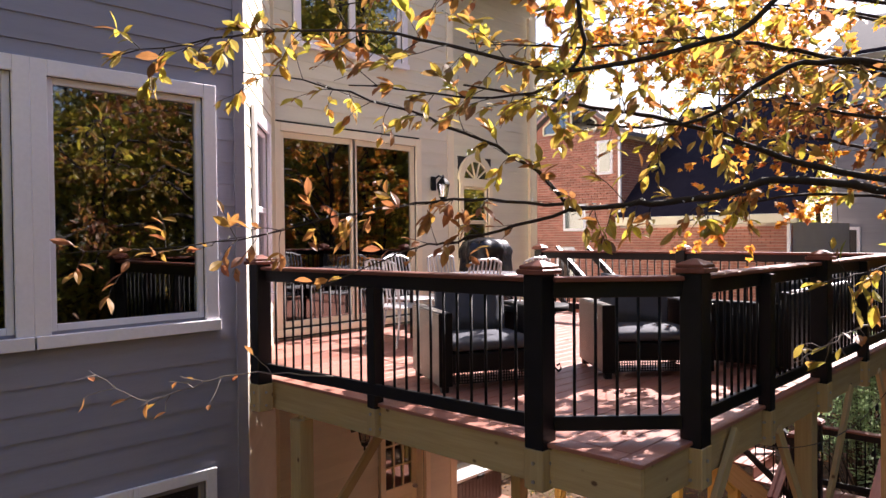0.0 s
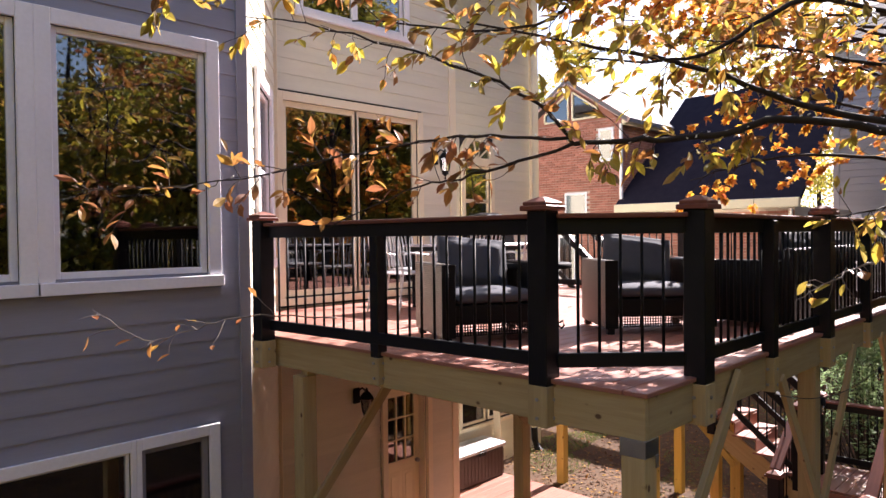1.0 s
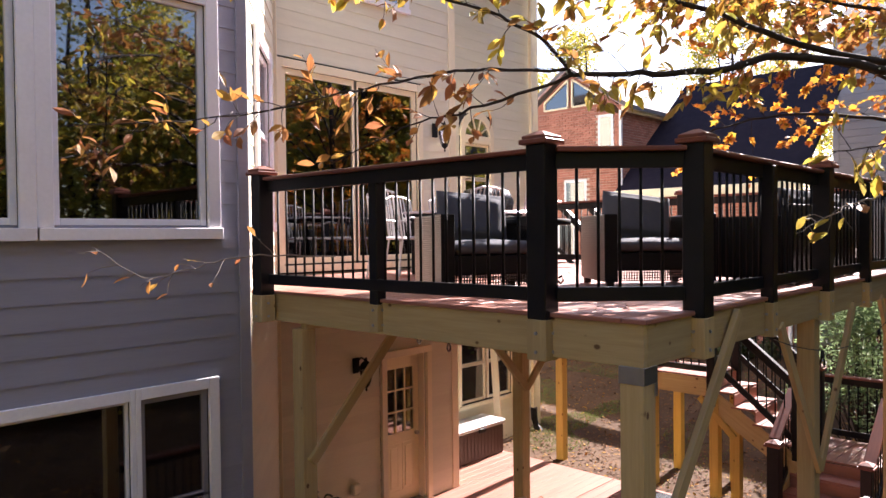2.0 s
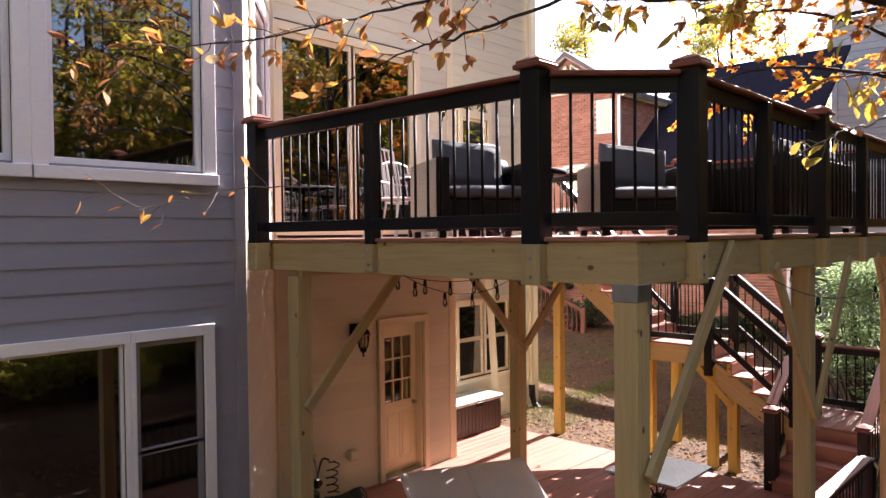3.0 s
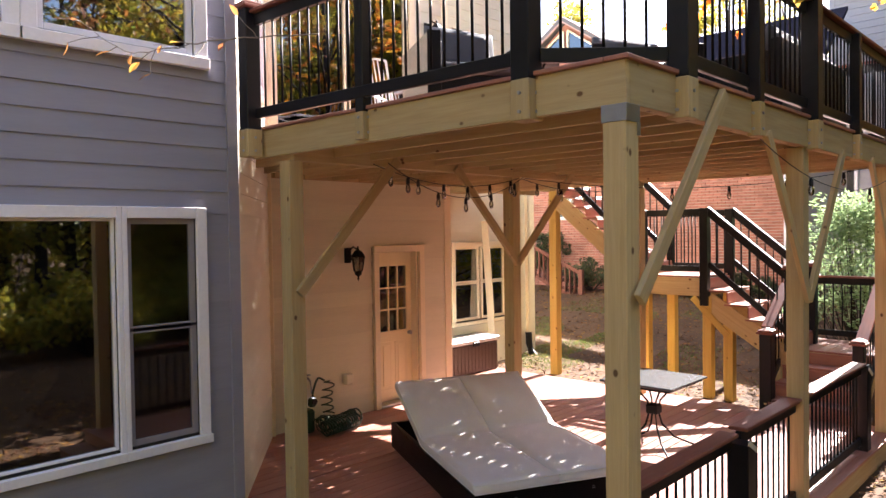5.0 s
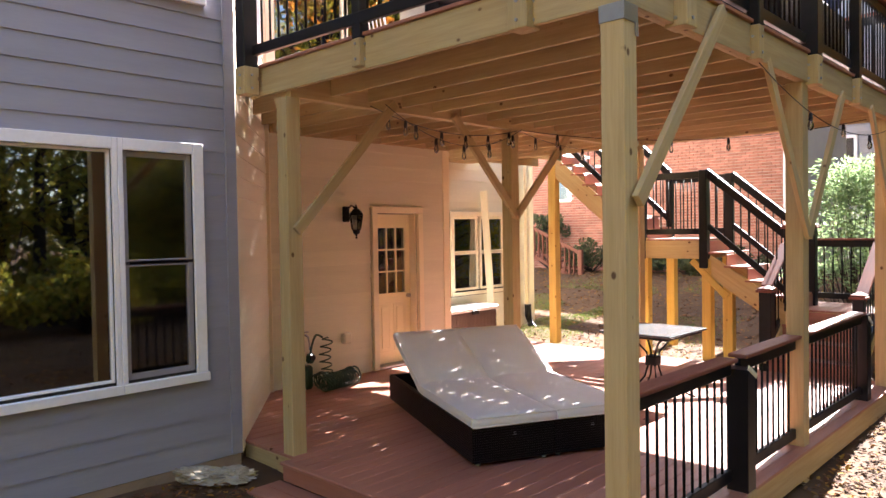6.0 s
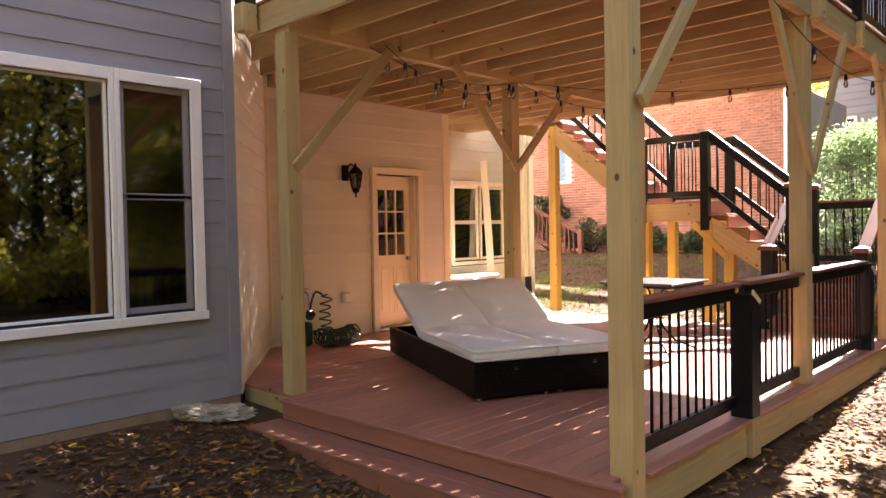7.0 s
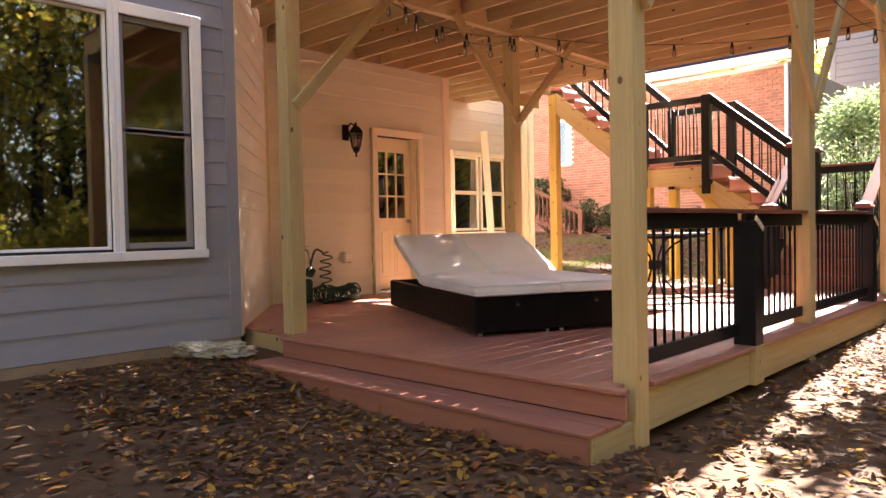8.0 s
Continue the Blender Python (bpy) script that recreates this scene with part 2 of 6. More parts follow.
def cut_wall_bm(lo, hi, fixed0, fixed1, holes, axis):
    """A wall slab between two planes of an axis with rectangular holes: spans (u, z) from lo to hi."""
    us = sorted({lo[0], hi[0], *(u for h in holes for u in (h[0], h[2]))})
    zs = sorted({lo[1], hi[1], *(z for h in holes for z in (h[1], h[3]))})
    bm = bmesh.new()
    for u0, u1 in zip(us, us[1:]):
        for z0, z1 in zip(zs, zs[1:]):
            cu, cz = (u0 + u1) / 2, (z0 + z1) / 2
            if any(h[0] < cu < h[2] and h[1] < cz < h[3] for h in holes):
                continue
            if axis == "y":
                span_bm((u0, fixed0, z0), (u1, fixed1, z1), bm=bm)
            else:
                span_bm((fixed0, u0, z0), (fixed1, u1, z1), bm=bm)
    bmesh.ops.remove_doubles(bm, verts=bm.verts, dist=1e-5)
    faces = {}
    for f in bm.faces:
        faces.setdefault(frozenset(f.verts), []).append(f)
    for fs in faces.values():
        if len(fs) > 1:
            bmesh.ops.delete(bm, geom=fs, context="FACES_ONLY")
    return bm


def siding(parent, axis, u0, u1, z0, z1, at, out, holes, mat, exposure=0.185, first=0.0, trim=0.0):
    """Lapped boards on a wall face: each course is a board, tilted, cut round the holes. Meshes are shared by length."""
    k = 0
    z = z0 + first
    while z < z1 - 0.02:
        top = min(z + exposure, z1)
        cuts = sorted((h[0], h[2]) for h in holes if h[1] < (z + top) / 2 < h[3])
        runs, u = [], u0
        for a, b in cuts:
            if a > u:
                runs.append((u, a))
            u = max(u, b)
        if u < u1:
            runs.append((u, u1))
        for a, b in runs:
            if b - a < 0.03:
                continue
            bm = bmesh.new()
            L, h, t0, t1 = b - a, top - z + 0.012, 0.016, 0.005
            vs = [bm.verts.new(v) for v in ((-L / 2, 0, 0), (L / 2, 0, 0), (L / 2, 0, h), (-L / 2, 0, h), (-L / 2, -t0, 0), (L / 2, -t0, 0), (L / 2, -t1, h), (-L / 2, -t1, h))]
            for f in ((0, 1, 2, 3), (4, 7, 6, 5), (0, 4, 5, 1), (1, 5, 6, 2), (2, 6, 7, 3), (3, 7, 4, 0)):
                bm.faces.new([vs[i] for i in f])
            c = (a + b) / 2
            m = pose(c, at, z) if axis == "y" else pose(at, c, z, 0, 0, 90 * out)
            part("siding_board", bm, mat, parent, "", m)
            k += 1
        z += exposure


def window(name, axis, at, out, u0, u1, z0, z1, label, trim=0.09, panes=((0, 0, 1, 1),), frame_mat=None, trim_mat=None, glass=None, sash=0.045, bars=(), depth=0.1, category="window", mullion=False, joined=False):
    """A window in a wall face: casing, sill, sashes with panes, inner frame. panes: fractions of the opening."""
    frame_mat, trim_mat, glass = frame_mat or WHITE, trim_mat or WHITE, glass or GLASS

    def w(u, d, z):
        return (u, at - d, z) if axis == "y" else (at + out * d, u, z)

    def slab(nm, ua, ub, za, zb, d0, d1, mat, parent, bevel=0.004, lab=""):
        p, q = w(ua, d0, za), w(ub, d1, zb)
        lo, hi = [min(a, b) for a, b in zip(p, q)], [max(a, b) for a, b in zip(p, q)]
        return part(nm, span_bm(lo, hi, bevel), mat, parent, lab)

    top = tagged(thing(name, w((u0 + u1) / 2, 0, z0), label, category, kind="structure"))
    lt = 0.04 if mullion else trim
    rt = 0.038 if joined else trim
    slab("casing", u0 - lt, u0, z0 - 0.02, z1 + trim, 0, 0.034, trim_mat, top)
    slab("casing", u1, u1 + rt, z0 - 0.02, z1 + trim, 0, 0.034, trim_mat, top)
    slab("casing", u0, u1, z1, z1 + trim, 0, 0.032, trim_mat, top)
    slab("sill", u0 - lt - (0 if mullion else 0.01), u1 + rt + (0 if joined else 0.01), z0 - trim, z0 - 0.02, 0, 0.055, trim_mat, top)
    for a, b, c, d in panes:
        ua, ub, za, zb = u0 + (u1 - u0) * a, u0 + (u1 - u0) * c, z0 + (z1 - z0) * b, z0 + (z1 - z0) * d
        s = slab("sash", ua, ua + sash, za, zb, -0.06, -0.01, frame_mat, top)
        slab("sash_rail", ub - sash, ub, za, zb, -0.06, -0.01, frame_mat, s)
        slab("sash_rail", ua + sash, ub - sash, za, za + sash, -0.058, -0.012, frame_mat, s)
        slab("sash_rail", ua + sash, ub - sash, zb - sash, zb, -0.058, -0.012, frame_mat, s)
        g = slab("pane", ua + sash - 0.004, ub - sash + 0.004, za + sash - 0.004, zb - sash + 0.004, -0.042, -0.036, glass, top, 0)
        g.visible_shadow = False
        for fu, fz in bars:
            if fu is not None:
                x = ua + (ub - ua) * fu
                slab("glazing_bar", x - 0.011, x + 0.011, za + sash, zb - sash, -0.05, -0.024, frame_mat, top)
            else:
                zz = za + (zb - za) * fz
                slab("glazing_bar", ua + sash, ub - sash, zz - 0.011, zz + 0.011, -0.049, -0.025, frame_mat, top)
    return top

# ---- ground ----


def smooth01(a, b, v):
    t = min(1, max(0, (v - a) / (b - a)))
    return t * t * (3 - 2 * t)


def ground_z(x, y):
    """The yard: lowest before the steps, a little higher along the house, rising towards the neighbour."""
    z = -0.32
    z += 0.19 * smooth01(3.2, 5.7, y) * (1 - smooth01(6, 8, x))
    z += 0.26 * smooth01(7.5, 10, x) * smooth01(0.5, 4.5, y)
    z += 0.70 * smooth01(10, 17, x) * smooth01(0, 5, y)
    z += 0.10 * noise.noise((x * 0.25, y * 0.25, 3.1)) * smooth01(0, 3, abs(y - 4)) + 0.018 * noise.noise((x * 2.3, y * 2.3, 0.7))
    return z


def build_ground():
    xs = sorted({-220, -120, -60, -30, -18, *[v * 0.35 - 6 for v in range(72)], 20, 24, 30, 45, 80, 140, 240})
    ys = sorted({-220, -120, -60, -35, -20, -12, *[v * 0.35 - 7 for v in range(62)], 15.5, 18, 24, 40, 80, 140, 240})
    bm = bmesh.new()
    grid = [[bm.verts.new((x, y, ground_z(x, y))) for y in ys] for x in xs]
    for i in range(len(xs) - 1):
        for j in range(len(ys) - 1):
            bm.faces.new((grid[i][j], grid[i + 1][j], grid[i + 1][j + 1], grid[i][j + 1]))
    g = part("ground", bm, SOIL, smooth=True)
    return tagged(g, "dark soil yard strewn with fallen autumn leaves", "ground", kind="structure")


ground = build_ground()

# ---- the house ----
XG, YG, YB, XB, YC, XE = 3.26, 5.47, 7.15, 7.73, 8.28, 11.33  # corner, grey face, door face, step, arch face, end
TOP = 9.2


def wall(name, axis, u0, u1, z0, z1, face, back, holes, label):
    bm = cut_wall_bm((u0, z0), (u1, z1), face, back, holes, axis)
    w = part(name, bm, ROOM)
    return tagged(w, label, "wall", kind="structure")


grey_holes = [(2.285, 0.73, 2.85, 2.50), (-0.15, 0.73, 2.205, 2.50), (1.70, 3.84, 2.87, 5.64), (-0.9, 3.84, 1.55, 5.64)]
wg = wall("wall_grey", "y", -9, XG - 0.02, -0.12, TOP, YG + 0.02, YG + 0.2, grey_holes, "grey lapped siding house wall with white windows")
margin = [(a - 0.09, b - 0.09, c + 0.09, d + 0.09) for a, b, c, d in grey_holes]
margin[0] = (margin[1][0], margin[0][1], margin[0][2], margin[0][3])
siding(wg, "y", -9, XG - 0.10, -0.05, TOP, YG + 0.02, 1, margin, SIDING_GREY)
part("corner_board", span_bm((XG - 0.10, YG - 0.004, -0.05), (XG, YG + 0.05, TOP), 0.003), SIDING_GREY, wg)
part("foundation", span_bm((-9, YG + 0.008, -0.5), (XG - 0.01, YG + 0.19, -0.055)), CONCRETE, wg)

# the angled bay wall between the grey face and the door face, built along its own x
XC = 4.64  # where it meets the door face
BAY = math.hypot(XC - XG, YB - YG)
bay = pose(XG, YG, 0, 0, 0, math.degrees(math.atan2(YB - YG, XC - XG)))
before = set(bpy.data.objects)
wr = wall("wall_bay", "y", 0.02, BAY, -0.12, TOP, 0.02, 0.18, [(0.55, 3.92, 1.55, 5.6)], "greige lapped siding bay wall, sunlit above the deck")
siding(wr, "y", 0.06, BAY - 0.02, -0.05, TOP, 0.02, 1, [(0.43, 3.80, 1.67, 5.72)], SIDING_TAN)
part("corner_board", span_bm((0.0, -0.004, -0.05), (0.07, 0.05, TOP), 0.003), SIDING_TAN, wr)
part("corner_trim", span_bm((BAY - 0.05, -0.03, -0.05), (BAY - 0.01, 0.018, TOP), 0.003), CREAM, wr)
window("window_5", "y", 0.0, 1, 0.55, 1.55, 3.92, 5.6, "sunlit white double-hung window in the bay wall", trim=0.12, panes=((0, 0, 1, 0.52), (0, 0.5, 1, 1)))
bay_parts = [ob for ob in bpy.data.objects if ob not in before]
for ob in bay_parts:
    WORLD[ob] = bay @ WORLD[ob]
    ob.matrix_basis = WORLD[ob]
for ob in bay_parts:
    if ob.parent is not None:
        ob.matrix_parent_inverse = WORLD[ob.parent].inverted()

back_holes = [(6.30, 0.02, 7.06, 2.095), (4.72, 3.42, 6.93, 5.74), (5.02, 6.86, 6.7, 8.1)]
wb = wall("wall_back", "y", XC, XB, -0.12, TOP, YB + 0.02, YB + 0.2, back_holes, "greige lapped siding wall behind the decks")
bm_marg = [(6.20, -0.2, 7.14, 2.185), (4.62, 3.3, 7.04, 5.84), (4.93, 6.77, 6.79, 8.19)]
siding(wb, "y", XC + 0.03, XB - 0.13, -0.05, TOP, YB + 0.02, 1, bm_marg, SIDING_TAN)
part("corner_board", span_bm((XB - 0.13, YB - 0.006, -0.05), (XB + 0.005, YB + 0.12, TOP), 0.003), CREAM, wb)

arch_holes = [(9.03, 0.80, 10.42, 2.10), (9.17, 4.08, 9.85, 5.35)]
wa = wall("wall_arch", "y", XB - 0.02, XE, -0.12, TOP, YC + 0.02, YC + 0.2, arch_holes, "greige lapped siding wall with an arched window")
siding(wa, "y", XB, XE - 0.16, -0.05, TOP, YC + 0.02, 1, [(8.94, 0.71, 10.51, 2.19), (9.06, 3.98, 9.96, 5.93)], SIDING_TAN)
part("corner_board", span_bm((XE - 0.16, YC - 0.006, -0.05), (XE + 0.005, YC + 0.16, TOP), 0.003), CREAM, wa)
we = wall("wall_end", "x", YC + 0.2, 17, -0.2, TOP, XE - 0.2, XE - 0.02, [], "greige lapped siding end wall of the house")
siding(we, "x", YC + 0.16, 17, -0.05, TOP, XE - 0.02, 1, [], SIDING_TAN, 0.185)
ws = wall("wall_step", "x", YB + 0.2, YC + 0.2, -0.12, TOP, XB - 0.2, XB - 0.02, [], "greige lapped siding wall at the step of the house")
siding(ws, "x", YB + 0.12, YC, -0.05, TOP, XB - 0.02, 1, [], SIDING_TAN)

# rooms behind the glass: plain shells, their dimness put into a near-black colour
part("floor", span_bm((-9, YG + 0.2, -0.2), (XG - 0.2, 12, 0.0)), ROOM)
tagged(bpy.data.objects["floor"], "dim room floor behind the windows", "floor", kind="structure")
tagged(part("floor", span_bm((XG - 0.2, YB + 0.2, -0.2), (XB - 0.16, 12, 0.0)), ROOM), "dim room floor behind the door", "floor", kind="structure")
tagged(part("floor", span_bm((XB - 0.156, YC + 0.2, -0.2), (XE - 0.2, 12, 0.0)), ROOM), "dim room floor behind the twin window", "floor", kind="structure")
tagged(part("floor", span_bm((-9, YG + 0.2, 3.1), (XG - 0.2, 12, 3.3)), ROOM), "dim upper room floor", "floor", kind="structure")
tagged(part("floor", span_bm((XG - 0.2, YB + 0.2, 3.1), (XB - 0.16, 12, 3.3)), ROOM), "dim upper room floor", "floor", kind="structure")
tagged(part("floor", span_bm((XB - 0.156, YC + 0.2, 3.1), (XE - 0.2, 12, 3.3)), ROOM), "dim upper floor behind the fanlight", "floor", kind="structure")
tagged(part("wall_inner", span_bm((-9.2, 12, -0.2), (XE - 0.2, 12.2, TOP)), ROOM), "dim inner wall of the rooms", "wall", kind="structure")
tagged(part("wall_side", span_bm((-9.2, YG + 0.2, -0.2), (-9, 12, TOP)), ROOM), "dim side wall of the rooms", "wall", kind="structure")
# slabs above the visible walls, added only to block sun from the rooms
tagged(part("ceiling", span_bm((-9.2, YG - 0.4, TOP), (XG + 0.2, 12.2, TOP + 0.3)), ROOM), "unseen roof slab added to keep sun out of the rooms", "ceiling", kind="structure")
tagged(part("ceiling", span_bm((XG + 0.2, YB - 0.4, TOP), (XE + 0.4, 17, TOP + 0.3)), ROOM), "unseen roof slab added to keep sun out of the rooms", "ceiling", kind="structure")

# windows
window("window_1", "y", YG, 1, 2.285, 2.85, 0.73, 2.50, "grey-screened double-hung window beside the large pane", panes=((0, 0, 1, 0.52), (0, 0.5, 1, 1)), frame_mat=SCREEN_FRAME, glass=GLASS_DIM, sash=0.045, mullion=True)
window("window_2", "y", YG, 1, -0.15, 2.205, 0.73, 2.50, "large white-framed lower picture window reflecting woods", sash=0.022, joined=True)
window("window_3", "y", YG, 1, 1.70, 2.87, 3.84, 5.64, "white-framed upper window reflecting autumn woods", trim=0.11, sash=0.05)
window("window_4", "y", YG, 1, -0.9, 1.48, 3.84, 5.64, "wide white-framed upper window reflecting woods", trim=0.11, sash=0.05)
window("window_6", "y", YC, 1, 9.03, 10.42, 0.80, 2.10, "cream twin double-hung window beneath the deck", panes=((0, 0, 0.48, 0.52), (0, 0.5, 0.48, 1), (0.52, 0, 1, 0.52), (0.52, 0.5, 1, 1)), frame_mat=CREAM, trim_mat=CREAM, trim=0.08)
window("window_7", "y", YC, 1, 9.17, 9.85, 4.08, 5.35, "cream double-hung window under a fanlight", panes=((0, 0, 1, 0.52), (0, 0.5, 1, 1)), frame_mat=CREAM, trim_mat=CREAM, trim=0.1)
window("window_8", "y", YB, 1, 5.02, 6.7, 6.86, 8.1, "white upper-storey window", trim=0.09, panes=((0, 0, 0.5, 1), (0.5, 0, 1, 1)))
slider = window("sliding_door", "y", YB, 1, 4.72, 6.93, 3.42, 5.74, "cream-framed glass sliding patio door onto the deck", trim=0.1, panes=((0, 0, 0.52, 1), (0.5, 0, 1, 1)), frame_mat=CREAM, trim_mat=CREAM, sash=0.07, category="door")

# ---- decks ----
ZU, ZR = 3.28, 3.25  # upper deck surface, top of its rim
X0, X1, Y0 = 3.40, 9.45, 1.83


def board_field(name, label, x0, x1, yranges, z, mat, width=0.1375, gap=0.0075, thick=0.026, near=None):
    """A boarded deck surface: one object a board, boards along x; yranges: rows (y0, y1, xa, xb)."""
    floor = thing(name, (x0, yranges[0][0], z), label, "deck floor", kind="structure")
    meshes = {}
    for ya, yb, xa, xb in yranges:
        y = ya
        while y < yb - 0.02:
            w = min(width, yb - y)
            x_ = xa(y) if callable(xa) else xa
            key = (round(xb - x_, 3), round(w, 3))
            if key not in meshes:
                meshes[key] = mesh_of("deck_board", box_bm(key[0], key[1], thick, 0.003), mat)
            put("deck_board", meshes[key], floor, pose((x_ + xb) / 2, y + w / 2, z - thick / 2))
            y += width + gap
    return floor


def beside_bay(y):
    """Where a board beside the angled wall begins."""
    return XG + (y - 0.02 - YG) * (XC - XG) / (YB - YG) + 0.02


upper = board_field("upper_deck_floor", "red-brown boarded upper deck floor with a picture-frame border", X0, X1, [(Y0 + 0.13, YG + 0.01, X0 + 0.13, X1), (YG + 0.03, YB, beside_bay, X1), (YB, YC - 0.02, XB + 0.03, X1)], ZU, DECKING)
beam("border_board", (X0 - 0.02, Y0 + 0.05, ZU - 0.012), (X1, Y0 + 0.05, ZU - 0.012), 0.145, 0.026, DECKING, upper)
beam("border_board", (X0 + 0.05, Y0 + 0.127, ZU - 0.012), (X0 + 0.05, YG, ZU - 0.012), 0.145, 0.026, DECKING, upper)

frame_up = thing("upper_deck_frame", (X0, Y0, 3.02), "pale pressure-treated pine deck frame with joists", "deck frame", kind="structure")
beam("rim_joist", (X0 + 0.02, Y0 - 0.0, 3.137), (X0 + 0.02, YG - 0.02, 3.137), 0.04, 0.235, PINE, frame_up)
beam("rim_joist", (X0 + 0.04, Y0 + 0.02, 3.137), (X1, Y0 + 0.02, 3.137), 0.04, 0.234, PINE, frame_up)
beam("rim_joist", (X0 + 0.08, Y0 + 0.062, 3.137), (X1, Y0 + 0.062, 3.137), 0.04, 0.23, PINE_RED, frame_up)
beam("rim_joist", (X1 - 0.02, Y0 + 0.084, 3.137), (X1 - 0.02, YC - 0.05, 3.137), 0.04, 0.233, PINE, frame_up)
YM = 4.95
beam("girder", (X0 + 0.042, YM - 0.021, 3.11), (X1 - 0.042, YM - 0.021, 3.11), 0.04, 0.28, PINE_RED, frame_up)
beam("girder", (X0 + 0.042, YM + 0.021, 3.11), (X1 - 0.042, YM + 0.021, 3.11), 0.04, 0.28, PINE_RED, frame_up)
xj = 3.877
while xj < X1 - 0.1:
    beam("joist", (xj, Y0 + 0.084, 3.137), (xj, YM - 0.043, 3.137), 0.038, 0.23, PINE_RED, frame_up, 0.003)
    yend = min(YB - 0.01, YG + (xj - XG) * (YB - YG) / (XC - XG) - 0.06) if xj < XB else YC - 0.01
    beam("joist", (xj, YM + 0.043, 3.137), (xj, yend, 3.137), 0.038, 0.23, PINE_RED, frame_up, 0.003)
    xj += 0.4185
beam("ledger", (XC + 0.02, YB - 0.03, 3.10), (XB, YB - 0.03, 3.10), 0.04, 0.16, PINE_RED, frame_up)
beam("ledger", (XB, YC - 0.03, 3.10), (X1, YC - 0.03, 3.10), 0.04, 0.16, PINE_RED, frame_up)


def deck_post(x, y, z0, z1, braces=(), label="square pale pine deck post on the ground", size=0.14, mat=None):
    """A square post with knee braces: (dx, dy, foot height, head height)."""
    mat = mat or PINE
    p = thing("deck_post", (x, y, z0), label, "post", "posts under the deck")
    beam("shaft", (x, y, z0), (x, y, z1), size, size, mat, p, 0.006)
    for dx, dy, side, zf, zh in braces:
        run = abs(dx) + abs(dy)
        s = (0, side) if dx else (side, 0)
        a = Vector((x + s[0], y + s[1], zf))
        b = Vector((x + dx + s[0], y + dy + s[1], zh))
        beam("knee_brace", a, b, 0.038, 0.09, mat, p, 0.004)
    return p


front = deck_post(3.46, 1.90, -0.5, 3.02, [(1.13, 0, -0.105, 1.98, 3.22)], "pale grey-green pine corner post with a knee brace")
part("bracket", span_bm((3.385, 1.822, 2.93), (3.535, 1.975, 3.024), 0.002), STEEL, front, "galvanised steel post cap bracket")
part("bracket_tab", span_bm((3.50, 1.818, 2.86), (3.53, 1.825, 2.93), 0.001), STEEL, front)
deck_post(3.46, 4.97, -0.4, 2.97, [(1.13, 0, -0.085, 1.86, 3.04)], "pale pine post with a knotty knee brace")
deck_post(6.42, 4.97, 0.0, 2.97, [(-1.02, 0, -0.085, 2.0, 3.02), (1.08, 0, -0.085, 2.0, 3.02)], "warm pine post with two knee braces")
deck_post(6.40, 1.92, -0.5, 3.02, [(-0.95, 0, -0.09, 1.75, 3.05), (1.0, 0, -0.09, 1.75, 3.05)], "pale pine post with two knee braces")
deck_post(X1 - 0.08, 1.92, -0.5, 3.02, [(-0.95, 0, -0.09, 1.75, 3.05)], "pale pine post with a knee brace")
deck_post(X1 - 0.1, 4.97, -0.4, 2.97, [], "warm pine post under the far edge")

low = board_field("lower_deck_floor", "red-brown boarded lower deck floor", 3.36, 9.55, [(1.90, 4.85, 3.30, 9.55), (4.853, 5.60, 3.38, 9.55), (5.615, YB, beside_bay, 9.55), (YB + 0.01, YC - 0.02, XB + 0.03, 9.55)], 0.0, DECKING, width=0.14, gap=0.003)
frame_low = thing("lower_deck_frame", (3.4, 1.86, -0.3), "pale pine frame of the lower deck", "deck frame", kind="structure")
beam("rim_joist", (3.54, 1.86, -0.15), (9.55, 1.86, -0.15), 0.04, 0.235, PINE, frame_low)
beam("rim_joist", (9.53, 1.885, -0.15), (9.53, YC - 0.05, -0.15), 0.04, 0.235, PINE, frame_low)
beam("border_board", (3.54, 1.855, -0.014), (9.55, 1.855, -0.014), 0.10, 0.026, DECKING, frame_low)
beam("skirt_board", (3.40, 4.88, -0.145), (3.40, 5.63, -0.145), 0.036, 0.232, PINE, frame_low)
xs = 3.7
for k in range(17):
    beam("joist", (xs, 1.89, -0.15), (xs, min(YB - 0.02, YG + (xs - XG) * 1.2 - 0.08), -0.15), 0.038, 0.23, PINE_RED, frame_low, 0)
    xs += 0.35

steps = thing("deck_step", (2.97, 1.98, -0.4), "red-brown boarded step up to the lower deck", "step", kind="structure")
beam("nosing", (3.272, 1.82, -0.014), (3.272, 4.87, -0.014), 0.074, 0.028, DECKING, steps, 0.006)
beam("riser", (3.272, 1.822, -0.094), (3.272, 4.862, -0.094), 0.022, 0.128, DECKING, steps)
beam("tread", (3.19, 1.84, -0.174), (3.19, 4.90, -0.174), 0.142, 0.028, DECKING, steps, 0.005)
beam("tread", (3.032, 1.84, -0.174), (3.032, 4.90, -0.174), 0.170, 0.028, DECKING, steps, 0.006)
beam("riser", (2.975, 1.862, -0.30), (2.975, 4.87, -0.30), 0.022, 0.222, DECKING, steps)
beam("step_end", (2.99, 1.862, -0.30), (3.385, 1.862, -0.30), 0.03, 0.22, PINE, steps)
beam("step_end", (2.99, 4.86, -0.30), (3.385, 4.86, -0.30), 0.03, 0.22, PINE, steps)

# ---- railings ----
BALUSTER = mesh_of("baluster", cyl_bm(0.0095, 1.0, 10), BLACK_METAL, True)


